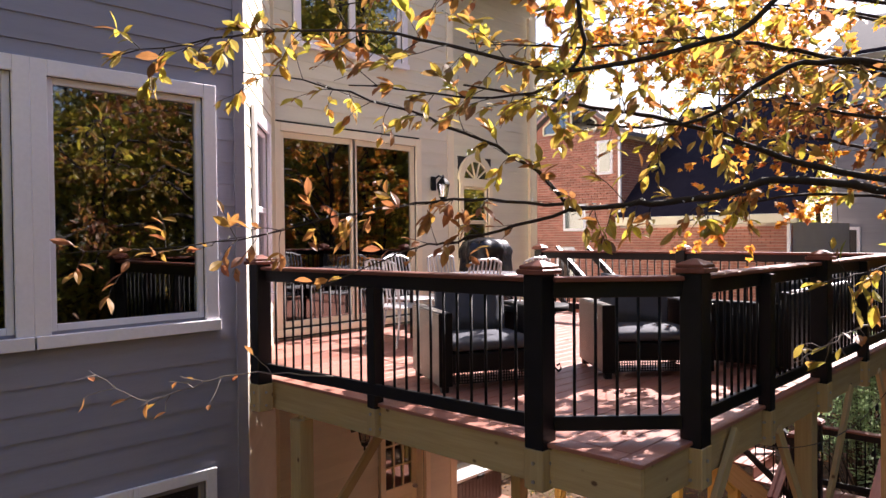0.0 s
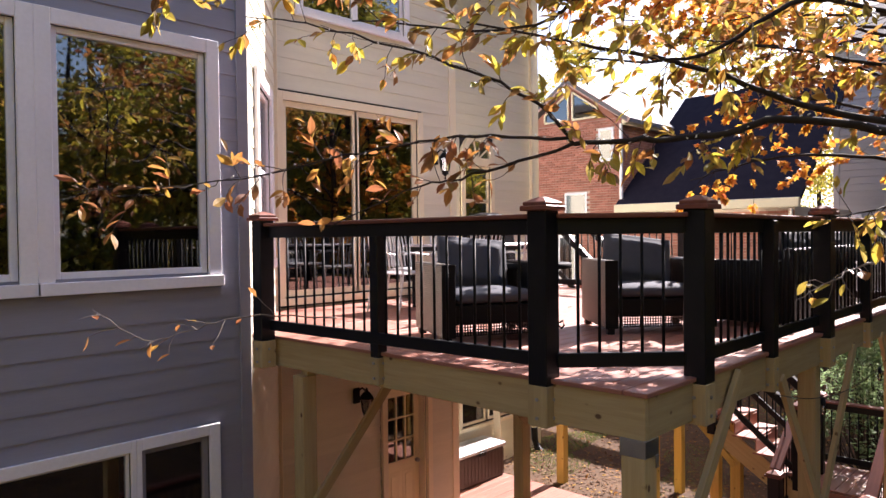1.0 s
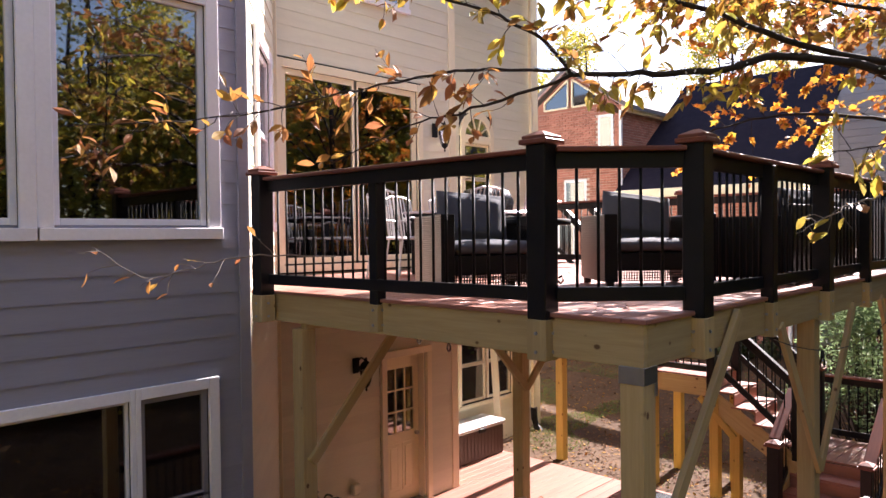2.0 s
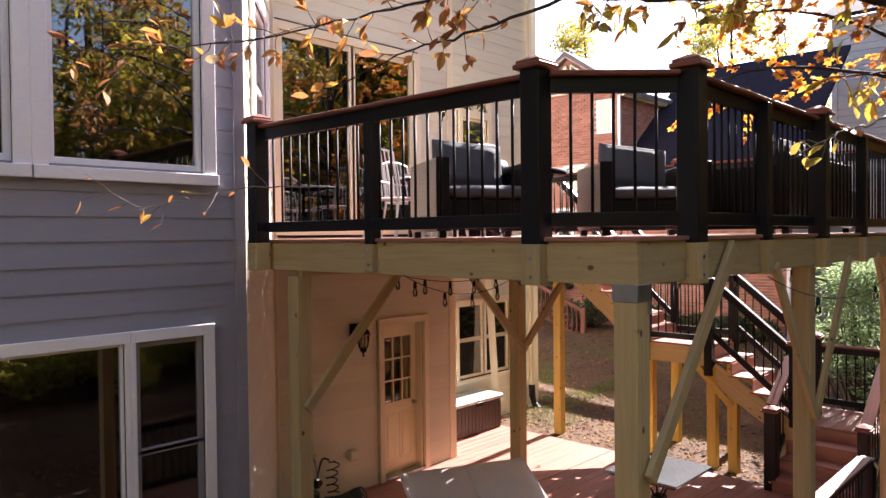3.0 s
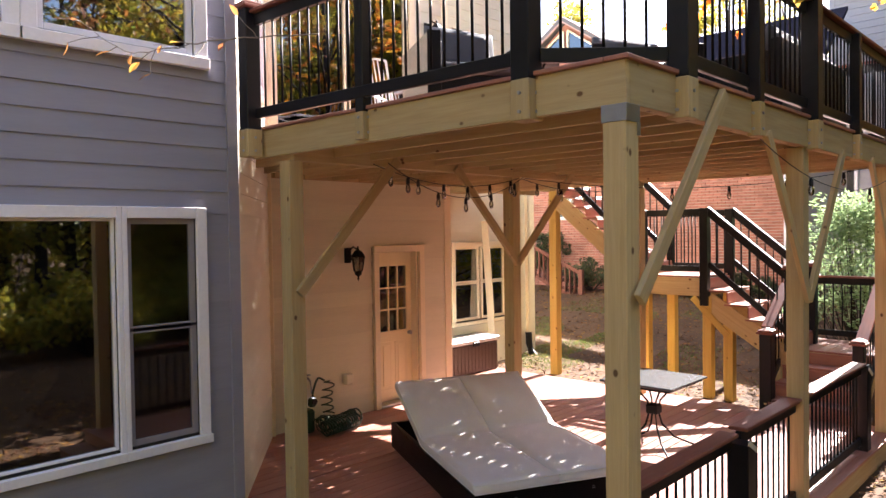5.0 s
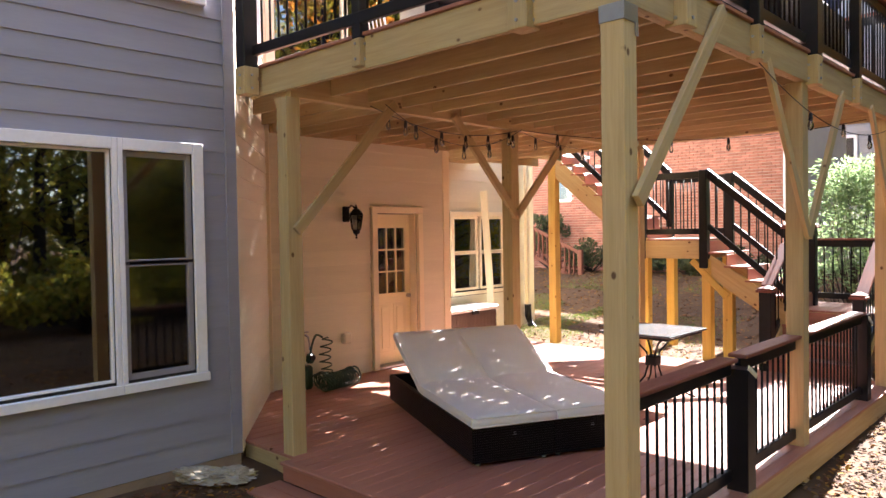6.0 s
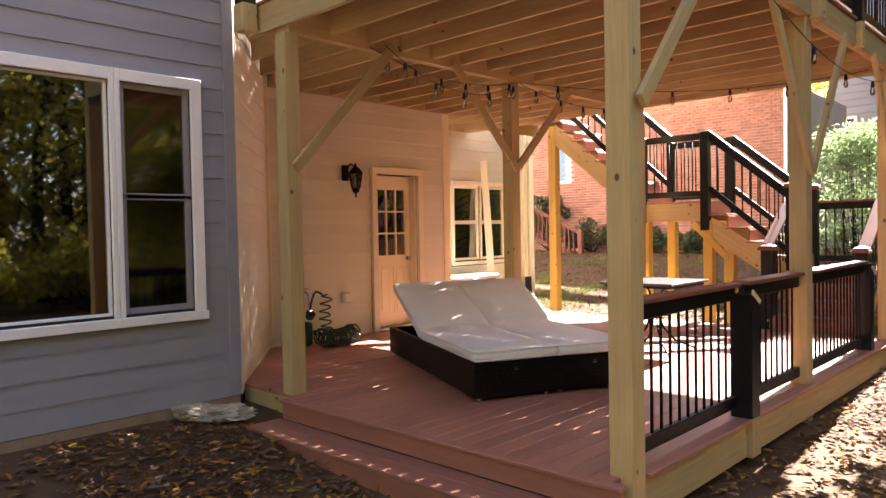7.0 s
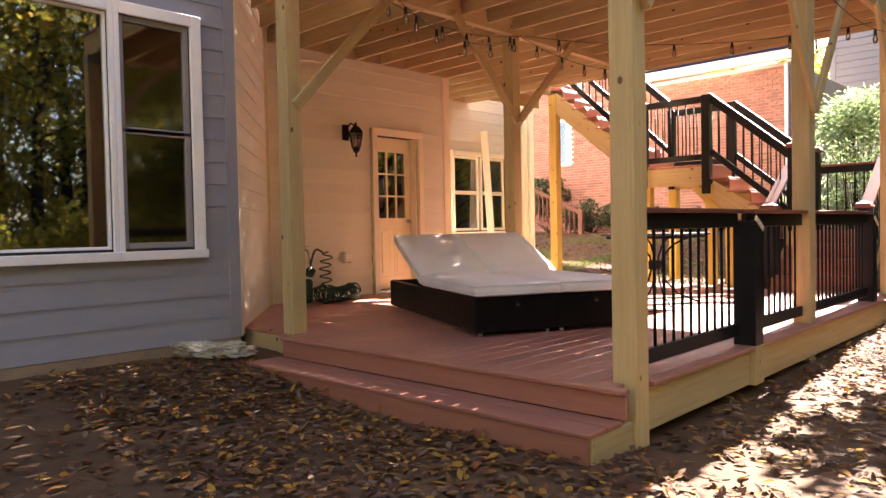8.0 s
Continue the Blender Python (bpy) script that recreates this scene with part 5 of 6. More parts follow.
def sofa(x, y, rz, w, label):
    """A woven outdoor sofa: back, arms, base and cushions."""
    S = thing("outdoor_sofa", (x, y, ZU), label, "sofa", rz=rz)
    m = pose(x, y, ZU, 0, 0, rz)
    part("back_panel", span_bm((-w / 2, 0.32, 0.05), (w / 2, 0.42, 0.70), 0.012), WICKER_BLACK, S, "", m)
    for s in (-1, 1):
        part("arm_panel", span_bm((s * (w / 2 - 0.05) - 0.05, -0.40, 0.05), (s * (w / 2 - 0.05) + 0.05, 0.318, 0.6), 0.012), WICKER_BLACK, S, "", m)
        for py_ in (-0.36, 0.38):
            part("foot", box_bm(0.06, 0.06, 0.05, 0.004), BLACK, S, "", m @ pose(s * (w / 2 - 0.06), py_, 0.025))
    part("seat_base", span_bm((-w / 2 + 0.1, -0.38, 0.08), (w / 2 - 0.1, 0.318, 0.30), 0.01), WICKER_BLACK, S, "", m)
    n = 3
    for k in range(n):
        cx = -w / 2 + 0.1 + (w - 0.2) * (k + 0.5) / n
        part("seat_cushion", pad_bm((w - 0.22) / n, 0.66, 0.12), GREY_CLOTH, S, "charcoal grey seat cushion", m @ pose(cx, -0.06, 0.36), True)
        part("back_cushion", pad_bm((w - 0.26) / n, 0.46, 0.15, 0.05), GREY_CLOTH, S, "charcoal grey back cushion", m @ pose(cx, 0.22, 0.62, 74), True)
    return S


sofa(7.35, 2.45, 180, 1.95, "black woven outdoor sofa with its back to the railing")
st_ = thing("side_table", (5.17, 3.82, ZU), "small round black side table with scrolled legs", "side table")
part("tabletop", cyl_bm(0.29, 0.022, 32), TABLETOP, st_, "", pose(5.17, 3.82, ZU + 0.56))
part("rim", lathe_bm([(0.285, -0.02), (0.305, -0.015), (0.305, 0.03), (0.29, 0.034)], 32), BLACK_METAL, st_, "", pose(5.17, 3.82, ZU + 0.56), True)
part("lower_shelf", cyl_bm(0.16, 0.015, 24), TABLETOP, st_, "", pose(5.17, 3.82, ZU + 0.2))
for k in range(3):
    a = radians(120 * k + 20)
    pts = [(5.17 + r * math.cos(a), 3.82 + r * math.sin(a), ZU + z) for r, z in ((0.27, 0.55), (0.20, 0.45), (0.14, 0.3), (0.16, 0.18), (0.25, 0.06), (0.30, 0.03), (0.33, 0.06), (0.31, 0.10), (0.28, 0.08))]
    part("leg", tube_bm(pts, 0.009, 8), BLACK_METAL, st_, "scrolled iron leg")

DINING = material("pale_glass_tabletop", (0.42, 0.40, 0.44), (0.36, 0.34, 0.38), 0.12, 0, (4, 4, 4), 20, 0.02, 0.03)
dt = thing("dining_table", (6.5, 5.75, ZU), "long pale patio dining table on black legs", "table")
part("tabletop", box_bm(1.5, 0.9, 0.03, 0.01), DINING, dt, "", pose(6.5, 5.75, ZU + 0.73))
part("apron", box_bm(1.4, 0.8, 0.05, 0.004), BLACK_METAL, dt, "", pose(6.5, 5.75, ZU + 0.69))
for sx in (-0.66, 0.66):
    for sy in (-0.36, 0.36):
        part("leg", cyl_bm(0.022, 0.68, 10), BLACK_METAL, dt, "", pose(6.5 + sx, 5.75 + sy, ZU))
PALE_METAL = material("pale_chair_metal", (0.5, 0.5, 0.52), (0.42, 0.42, 0.44), 0.35, 0.3, (5, 5, 5), 20, 0.03, 0.05)


def patio_chair():
    c = thing("patio_chair", (0, 0, 0), "pale metal patio chair with a slatted back", "chair", "chairs round the dining table")
    for s in (-1, 1):
        part("arm_leg", tube_bm([(s * 0.26, -0.24, 0), (s * 0.27, -0.25, 0.4), (s * 0.27, -0.22, 0.62), (s * 0.27, 0.1, 0.66), (s * 0.25, 0.22, 0.64)], 0.011), PALE_METAL, c)
        part("back_leg", tube_bm([(s * 0.25, 0.3, 0), (s * 0.24, 0.22, 0.42), (s * 0.23, 0.30, 0.92)], 0.012), PALE_METAL, c)
    part("top_rail", tube_bm([(-0.23, 0.30, 0.92), (-0.1, 0.33, 0.96), (0.1, 0.33, 0.96), (0.23, 0.30, 0.92)], 0.012), PALE_METAL, c)
    for k in range(7):
        x = -0.18 + 0.06 * k
        part("back_slat", tube_bm([(x, 0.24, 0.46), (x, 0.27, 0.7), (x, 0.32, 0.945)], 0.008, 6), PALE_METAL, c)
    part("seat", pad_bm(0.5, 0.48, 0.03, 0.01), PALE_METAL, c, "", pose(0, 0, 0.43))
    return c


first = patio_chair()
spots = ((5.75, 5.15, 175), (6.5, 5.05, 180), (5.45, 5.9, 92), (6.2, 6.45, 3), (6.95, 6.42, -5))
first.matrix_basis = pose(*spots[0][:2], ZU, 0, 0, spots[0][2])
for x, y, r in spots[1:]:
    copy_thing(first, pose(x, y, ZU, 0, 0, r))

COVER = material("black_grill_cover", (0.012, 0.012, 0.014), (0.02, 0.02, 0.024), 0.22, 0, (6, 6, 6), 12, 0.1, 0.0)
bm = lathe_bm([(0.36, 0.0), (0.37, 0.3), (0.36, 0.6), (0.33, 0.85), (0.36, 0.98), (0.3, 1.12), (0.1, 1.18)], 40)
for v in bm.verts:
    a = math.atan2(v.co.y, v.co.x)
    k = 1 + 0.07 * math.sin(9 * a + 3 * v.co.z) + 0.06 * noise.noise(v.co * 5)
    v.co.x *= 1.35 * k
    v.co.y *= 0.85 * k
gc = part("grill", bm, COVER, None, "", pose(8.15, 6.9, ZU), True)
tagged(gc, "barbecue under a creased shiny black cover", "grill")

# ---- string lights ----
GLASSBULB = pane_material("clear_bulb_glass", (0.92, 0.9, 0.86), 0.02)


def string_lights(a, b, n, sag, label):
    a, b = Vector(a), Vector(b)
    s = thing("string_lights", a, label, "string lights", "string lights")
    pts = []
    for k in range(25):
        f = k / 24
        p = a.lerp(b, f)
        p.z -= sag * 4 * f * (1 - f)
        pts.append(p)
    part("cable", tube_bm(pts, 0.004, 6), BLACK, s)
    for k in range(n):
        f = (k + 0.6) / n
        p = a.lerp(b, f)
        p.z -= sag * 4 * f * (1 - f)
        so = part("socket", lathe_bm([(0.007, 0.0), (0.015, -0.010), (0.018, -0.052), (0.021, -0.060)], 10), BLACK, s, "", Matrix.Translation(p), True)
        bu = part("bulb", lathe_bm([(0.012, -0.060), (0.016, -0.072), (0.024, -0.096), (0.024, -0.115), (0.017, -0.138), (0.003, -0.147)], 10), GLASSBULB, so, "clear glass bulb", Matrix.Translation(p), True)
        bu.visible_shadow = False
    return s


SL = "black cable of clear bulbs strung under the joists"
string_lights((4.3, 4.9, 2.99), (6.4, 4.85, 2.95), 6, 0.14, SL)
string_lights((4.35, 4.75, 2.99), (6.42, 4.80, 2.96), 5, 0.27, SL)
string_lights((6.45, 4.85, 2.95), (9.0, 4.9, 2.98), 5, 0.12, SL)
string_lights((6.45, 4.8, 2.95), (9.0, 2.0, 3.0), 6, 0.16, SL)
string_lights((5.2, 1.79, 2.98), (9.0, 1.80, 2.86), 2, 0.22, "black cable of clear bulbs hung along the rim")

# ---- litter by the wall ----
BAG = material("clear_plastic_film", (0.62, 0.56, 0.46), (0.42, 0.34, 0.22), 0.12, 0, (3, 3, 3), 6, 0.5, 0.05, 0.8, 0.4)
BAG.node_tree.nodes["Principled BSDF"].inputs["Transmission Weight"].default_value = 0.5
bm = bmesh.new()
bmesh.ops.create_icosphere(bm, subdivisions=5, radius=1.0)
for v in bm.verts:
    p = v.co.copy()
    k = 1 + 0.30 * noise.noise(p * 1.8) + 0.30 * abs(noise.noise(p * 4.1)) + 0.12 * noise.noise(p * 11)
    v.co = Vector((p.x * 0.29 * k, p.y * 0.12 * k, max(-0.02, (p.z * 0.085 + 0.05 * max(0, -p.x)) * k)))
bg = part("plastic_bag", bm, BAG, None, "", pose(2.88, 5.22, ground_z(2.88, 5.22) + 0.03, 0, 0, -40))
tagged(bg, "crumpled clear plastic bag lying on the soil", "plastic bag")

# ---- plants ----
rng = np.random.default_rng(7)
BARK = material("dark_bark", (0.055, 0.042, 0.035), (0.03, 0.024, 0.02), 0.9, 0, (12, 12, 12), 12, 0.6, 0.05, 0.2, 0.5)
TWIG_PALE = material("pale_dry_twig", (0.25, 0.21, 0.18), (0.16, 0.13, 0.11), 0.7, 0, (12, 12, 12), 12, 0.3, 0.05, 0.2, 0.5)
LEAF_YELLOW = leaf_material("yellow_beech_leaves", [(0.50, 0.43, 0.04), (0.36, 0.20, 0.05), (0.62, 0.54, 0.06), (0.28, 0.13, 0.05), (0.46, 0.20, 0.05), (0.42, 0.36, 0.06), (0.24, 0.13, 0.06), (0.38, 0.38, 0.06)], 0.55)
LEAF_RUST = leaf_material("rust_leaves", [(0.34, 0.12, 0.05), (0.42, 0.20, 0.05), (0.28, 0.10, 0.05), (0.46, 0.28, 0.05), (0.24, 0.09, 0.05)], 0.5)
LEAF_ORANGE = leaf_material("orange_maple_leaves", [(0.58, 0.20, 0.03), (0.66, 0.28, 0.03), (0.60, 0.36, 0.04), (0.48, 0.13, 0.04), (0.62, 0.42, 0.05)], 0.55)
LEAF_FALLEN = leaf_material("fallen_leaves", [(0.11, 0.05, 0.028), (0.15, 0.072, 0.036), (0.07, 0.034, 0.024), (0.20, 0.11, 0.045), (0.14, 0.055, 0.03), (0.17, 0.12, 0.085), (0.09, 0.046, 0.035), (0.33, 0.19, 0.03), (0.30, 0.11, 0.03)], 0.08, 0.85, 0.15)
LEAF_WOODS = leaf_material("woodland_leaves", [(0.20, 0.24, 0.04), (0.42, 0.38, 0.05), (0.58, 0.48, 0.06), (0.13, 0.17, 0.04), (0.50, 0.32, 0.05), (0.28, 0.30, 0.05)], 0.55)
LEAF_GREEN = leaf_material("evergreen_needles", [(0.20, 0.28, 0.13), (0.27, 0.35, 0.17), (0.13, 0.20, 0.08), (0.34, 0.42, 0.23)], 0.6)
LEAF_BUSH = leaf_material("dark_shrub_leaves", [(0.035, 0.055, 0.02), (0.06, 0.08, 0.03), (0.09, 0.10, 0.03), (0.045, 0.05, 0.02)], 0.25)
GRASS = leaf_material("grass_blades", [(0.10, 0.17, 0.03), (0.15, 0.21, 0.04), (0.19, 0.20, 0.05), (0.08, 0.13, 0.03)], 0.3)

OVAL = [(0, 0), (0.13, 0.18), (0.22, 0.45), (0.17, 0.72), (0, 1.0), (-0.17, 0.72), (-0.22, 0.45), (-0.13, 0.18)]
MAPLE = [(0, 0), (0.16, 0.10), (0.46, 0.16), (0.34, 0.40), (0.50, 0.66), (0.20, 0.62), (0, 1.0), (-0.20, 0.62), (-0.50, 0.66), (-0.34, 0.40), (-0.46, 0.16), (-0.16, 0.10)]
QUAD = [(0, 0), (0.42, 0.5), (0, 1.0), (-0.42, 0.5)]


def leaves_mesh(name, spots, shape, mat, curl=0.25):
    """Many leaves in one mesh: spots are rows of place, pointing direction, facing direction and length."""
    n = len(shape)
    vs, fs = [], []
    for p, d, up, size in spots:
        d = d / (np.linalg.norm(d) + 1e-9)
        s = np.cross(d, up)
        s /= np.linalg.norm(s) + 1e-9
        u = np.cross(s, d)
        i = len(vs)
        for a, b in shape:
            vs.append(p + size * (a * s + b * d + u * curl * (abs(a) * 0.9 - (b - 0.5) ** 2)))
        if n > 4:
            vs.append(p + size * (0.5 * d - 0.05 * u * curl))
            fs += [(i + k, i + (k + 1) % n, i + n) for k in range(n)]
        else:
            fs.append(tuple(range(i, i + n)))
    me = bpy.data.meshes.new(name)
    me.from_pydata([tuple(map(float, v)) for v in vs], [], fs)
    me.materials.append(mat)
    return me


def limb_with_leaves(tree, pts, r0, r1, twigs, per, mat, leaf, size, spread=0.35, shape=OVAL, droop=0.12, from_=0.15, twig_mat=None):
    """A limb of a tree with its twigs and leaves."""
    line = spline(pts)
    jit = [q + rng.normal(0, 0.006, 3) for q in line]
    limb = part("limb", tube_bm(jit, r0, 8, None, r1), BARK if twig_mat is None else twig_mat, tree, smooth=True)
    bm, spots = bmesh.new(), []
    for k in range(twigs):
        f = from_ + (1 - from_) * (k + rng.random()) / twigs
        i = min(int(f * (len(jit) - 1)), len(jit) - 2)
        p = jit[i]
        along_ = jit[i + 1] - jit[i]
        along_ /= np.linalg.norm(along_)
        side_ = rng.normal(0, 1, 3)
        side_[2] = side_[2] * 0.5 - 0.1
        side_ -= along_ * (side_ @ along_)
        side_ /= np.linalg.norm(side_)
        d = along_ * rng.uniform(0.3, 0.9) + side_
        d /= np.linalg.norm(d)
        L = spread * rng.uniform(0.5, 1.3)
        q = [p]
        for s in range(4):
            d = d + rng.normal(0, 0.16, 3) + np.array([0, 0, -0.06])
            d /= np.linalg.norm(d)
            q.append(q[-1] + d * L / 4)
        tube_bm(q, 0.0032, 5, bm, 0.0012)
        for s in range(per):
            a = rng.uniform(0.25, 1.0) * 4
            j = min(int(a), 3)
            b = q[j] + (q[j + 1] - q[j]) * (a - j)
            ld = d * 0.8 + rng.normal(0, 0.5, 3) * np.array([1, 1, 0.7])
            ld[2] -= droop
            spots.append((b, ld, np.array([0, 0, 1.0]) + rng.normal(0, 0.45, 3), size * rng.uniform(0.65, 1.25)))
    if len(bm.verts):
        part("twig_spray", bm, BARK if twig_mat is None else twig_mat, limb, kind="stuff")
    else:
        bm.free()
    if spots:
        put("leafage", leaves_mesh("leafage", spots, shape, mat), limb, kind="stuff")
    return limb


beech = thing("beech_tree", (6.7, 0.25, ground_z(6.7, 0.25)), "beech tree with dark limbs and yellow autumn leaves", "tree")
part("trunk", tube_bm([(6.7, 0.25, -0.5), (6.68, 0.24, 1.5), (6.72, 0.2, 3.4), (6.66, 0.25, 5.2), (6.8, 0.2, 8.0)], 0.17, 12, None, 0.07), BARK, beech, smooth=True)
Y = LEAF_YELLOW
limb_with_leaves(beech, [(6.7, 0.2, 4.4), (5.47, 0.92, 4.71), (4.66, 1.48, 4.82), (4.27, 1.75, 4.72), (3.78, 2.04, 4.67), (3.38, 2.24, 4.63)], 0.034, 0.013, 16, 7, Y, None, 0.105, 0.3, from_=0.5)
limb_with_leaves(beech, [(3.38, 2.24, 4.63), (3.25, 2.46, 4.9), (3.06, 3.03, 5.2), (2.77, 3.77, 5.48), (2.5, 4.21, 5.58)], 0.012, 0.004, 20, 6, Y, None, 0.105, 0.3)
limb_with_leaves(beech, [(3.38, 2.24, 4.63), (3.13, 2.79, 4.47), (2.99, 3.08, 4.42), (2.68, 3.68, 4.16)], 0.011, 0.003, 13, 3, LEAF_RUST, None, 0.10, 0.25)
limb_with_leaves(beech, [(3.36, 2.27, 4.66), (3.07, 2.86, 4.7), (2.73, 3.5, 4.62), (2.15, 3.96, 4.46), (1.45, 4.55, 4.41)], 0.010, 0.0025, 26, 5, LEAF_RUST, None, 0.105, 0.28, droop=0.2)
limb_with_leaves(beech, [(6.7, 0.2, 4.6), (5.6, 0.94, 4.79), (4.93, 1.5, 4.94), (4.31, 2.01, 5.18), (3.83, 2.37, 5.28), (3.13, 2.82, 5.38)], 0.03, 0.006, 24, 7, Y, None, 0.10, 0.32, from_=0.3)
limb_with_leaves(beech, [(6.7, 0.2, 5.2), (5.13, 0.86, 5.44), (4.51, 1.37, 5.49), (3.99, 1.76, 5.15), (3.45, 2.18, 5.1)], 0.028, 0.005, 22, 8, Y, None, 0.10, 0.35, from_=0.2)
limb_with_leaves(beech, [(6.7, 0.2, 6.0), (4.9, 1.1, 6.3), (3.35, 2.02, 5.92), (3.27, 2.09, 5.47), (3.09, 2.41, 5.25), (2.6, 3.22, 5.37)], 0.022, 0.004, 26, 8, Y, None, 0.10, 0.35, from_=0.3)
limb_with_leaves(beech, [(6.7, 0.2, 5.6), (4.25, 1.07, 5.85), (3.73, 1.47, 5.53), (3.12, 2.1, 5.36), (2.58, 2.81, 5.57), (2.1, 3.4, 5.6), (1.6, 4.0, 5.5)], 0.02, 0.003, 44, 8, Y, None, 0.10, 0.38, from_=0.3)
limb_with_leaves(beech, [(6.7, 0.2, 5.4), (5.2, 1.3, 5.6), (4.6, 1.9, 5.75), (4.0, 2.5, 5.7), (3.5, 3.1, 5.75)], 0.02, 0.004, 30, 8, Y, None, 0.10, 0.42, from_=0.2)
limb_with_leaves(beech, [(6.7, 0.2, 3.6), (5.17, 0.92, 3.97), (4.87, 1.1, 3.93), (4.61, 1.22, 3.86), (4.43, 1.41, 3.72)], 0.012, 0.002, 9, 1, Y, None, 0.10, 0.16, from_=0.55, twig_mat=TWIG_PALE)
limb_with_leaves(beech, [(6.7, 0.2, 4.2), (5.6, 0.8, 4.35), (4.95, 1.1, 4.25), (4.6, 1.25, 4.2)], 0.012, 0.003, 10, 4, Y, None, 0.12, 0.2, from_=0.4)
limb_with_leaves(beech, [(2.75, 3.6, 3.62), (2.41, 4.1, 3.62), (2.11, 4.27, 3.54), (1.86, 4.38, 3.5), (1.62, 4.55, 3.7)], 0.005, 0.0015, 11, 1, LEAF_RUST, None, 0.09, 0.18, twig_mat=TWIG_PALE)

maple = thing("maple_tree", (9.6, 0.4, ground_z(9.6, 0.4)), "slender maple tree with small orange autumn leaves", "tree")
part("trunk", tube_bm([(10.9, 0.1, -0.5), (10.85, 0.1, 2.5), (10.9, 0.2, 5.0), (10.6, 0.4, 9.0)], 0.12, 10, None, 0.04), BARK, maple, smooth=True)
O = LEAF_ORANGE
for pts in ([(10.9, 0.2, 4.2), (9.4, 1.2, 4.9), (8.0, 1.8, 5.3), (7.2, 2.3, 5.4), (6.55, 2.7, 5.3)], [(10.9, 0.2, 4.0), (9.0, 1.2, 4.7), (7.8, 1.9, 4.85), (6.8, 2.4, 4.8), (6.3, 2.9, 4.6)], [(10.9, 0.2, 5.0), (9.0, 1.4, 5.9), (7.8, 2.0, 5.7), (7.0, 2.8, 5.5)], [(10.9, 0.2, 5.2), (9.6, 1.6, 6.3), (8.3, 2.5, 6.3), (7.4, 3.4, 6.1)], [(10.8, 0.2, 6.0), (9.8, 2.0, 7.0), (9.0, 3.4, 7.3), (8.4, 4.6, 7.2)], [(10.8, 0.3, 6.4), (10.2, 2.6, 7.6), (9.6, 4.4, 8.0), (9.2, 6.0, 8.0)]):
    limb_with_leaves(maple, pts, 0.03, 0.005, 26, 13, O, None, 0.075, 0.5, shape=MAPLE, droop=0.2, from_=0.25)

# dense extra limbs out of view, added to shade the ground at the right
for pts in ([(10.9, 0.2, 3.6), (11.4, 0.6, 4.6), (12.0, 0.9, 5.4), (12.4, 1.3, 6.0)], [(10.9, 0.2, 4.4), (11.6, -0.4, 5.6), (12.4, -0.6, 6.4)], [(10.9, 0.2, 4.8), (11.2, 0.5, 5.9), (11.6, 0.9, 6.8), (11.8, 1.2, 7.4)], [(10.9, 0.2, 3.2), (10.4, -0.5, 4.0), (9.6, -1.0, 4.8)], [(10.9, 0.2, 3.4), (10.6, 0.9, 4.0), (10.2, 1.3, 4.3)]):
    limb_with_leaves(maple, pts, 0.03, 0.006, 36, 18, O, None, 0.13, 0.8, shape=MAPLE, droop=0.2, from_=0.1)
for pts in ([(6.8, 0.2, 5.8), (5.8, 1.2, 6.1), (5.1, 2.2, 6.2), (4.5, 3.2, 6.3)], [(6.8, 0.2, 5.0), (5.9, 1.1, 5.25), (5.3, 1.7, 5.4), (4.8, 2.3, 5.5)], [(6.8, 0.2, 5.5), (6.2, 1.5, 5.8), (5.9, 2.6, 5.9)]):
    limb_with_leaves(beech, pts, 0.02, 0.004, 30, 9, Y, None, 0.10, 0.42, from_=0.2)

# the crown over the yard, nearer the eye
for pts, mat_, n_, s_ in (
        ([(10.8, 0.2, 5.6), (9.0, 1.6, 6.6), (7.6, 2.5, 6.75), (6.4, 3.3, 6.6), (5.6, 4.0, 6.5)], LEAF_ORANGE, 62, 0.085),
        ([(10.8, 0.2, 5.2), (8.6, 1.4, 5.9), (7.0, 2.1, 6.1), (6.0, 2.6, 6.15), (5.2, 3.1, 6.1)], LEAF_ORANGE, 62, 0.085),
        ([(10.8, 0.2, 5.0), (8.4, 1.1, 5.3), (6.6, 1.75, 5.55), (5.6, 2.15, 5.6)], LEAF_RUST, 44, 0.085),
        ([(10.8, 0.2, 5.8), (9.2, 2.4, 6.4), (8.0, 3.2, 6.5), (6.8, 3.9, 6.4)], LEAF_YELLOW, 50, 0.095)):
    limb_with_leaves(maple, pts, 0.022, 0.004, n_, 12, mat_, None, s_, 0.5, shape=MAPLE, droop=0.2, from_=0.4)
for pts, mat_ in (
        ([(6.75, 0.2, 6.2), (5.2, 1.3, 6.3), (4.2, 2.2, 6.25), (3.4, 3.0, 6.1), (2.8, 3.7, 5.95)], LEAF_RUST),
        ([(6.75, 0.2, 6.4), (5.6, 1.5, 6.6), (4.9, 2.6, 6.7), (4.1, 3.6, 6.6)], LEAF_YELLOW)):
    limb_with_leaves(beech, pts, 0.02, 0.004, 34, 9, mat_, None, 0.10, 0.42, from_=0.3)

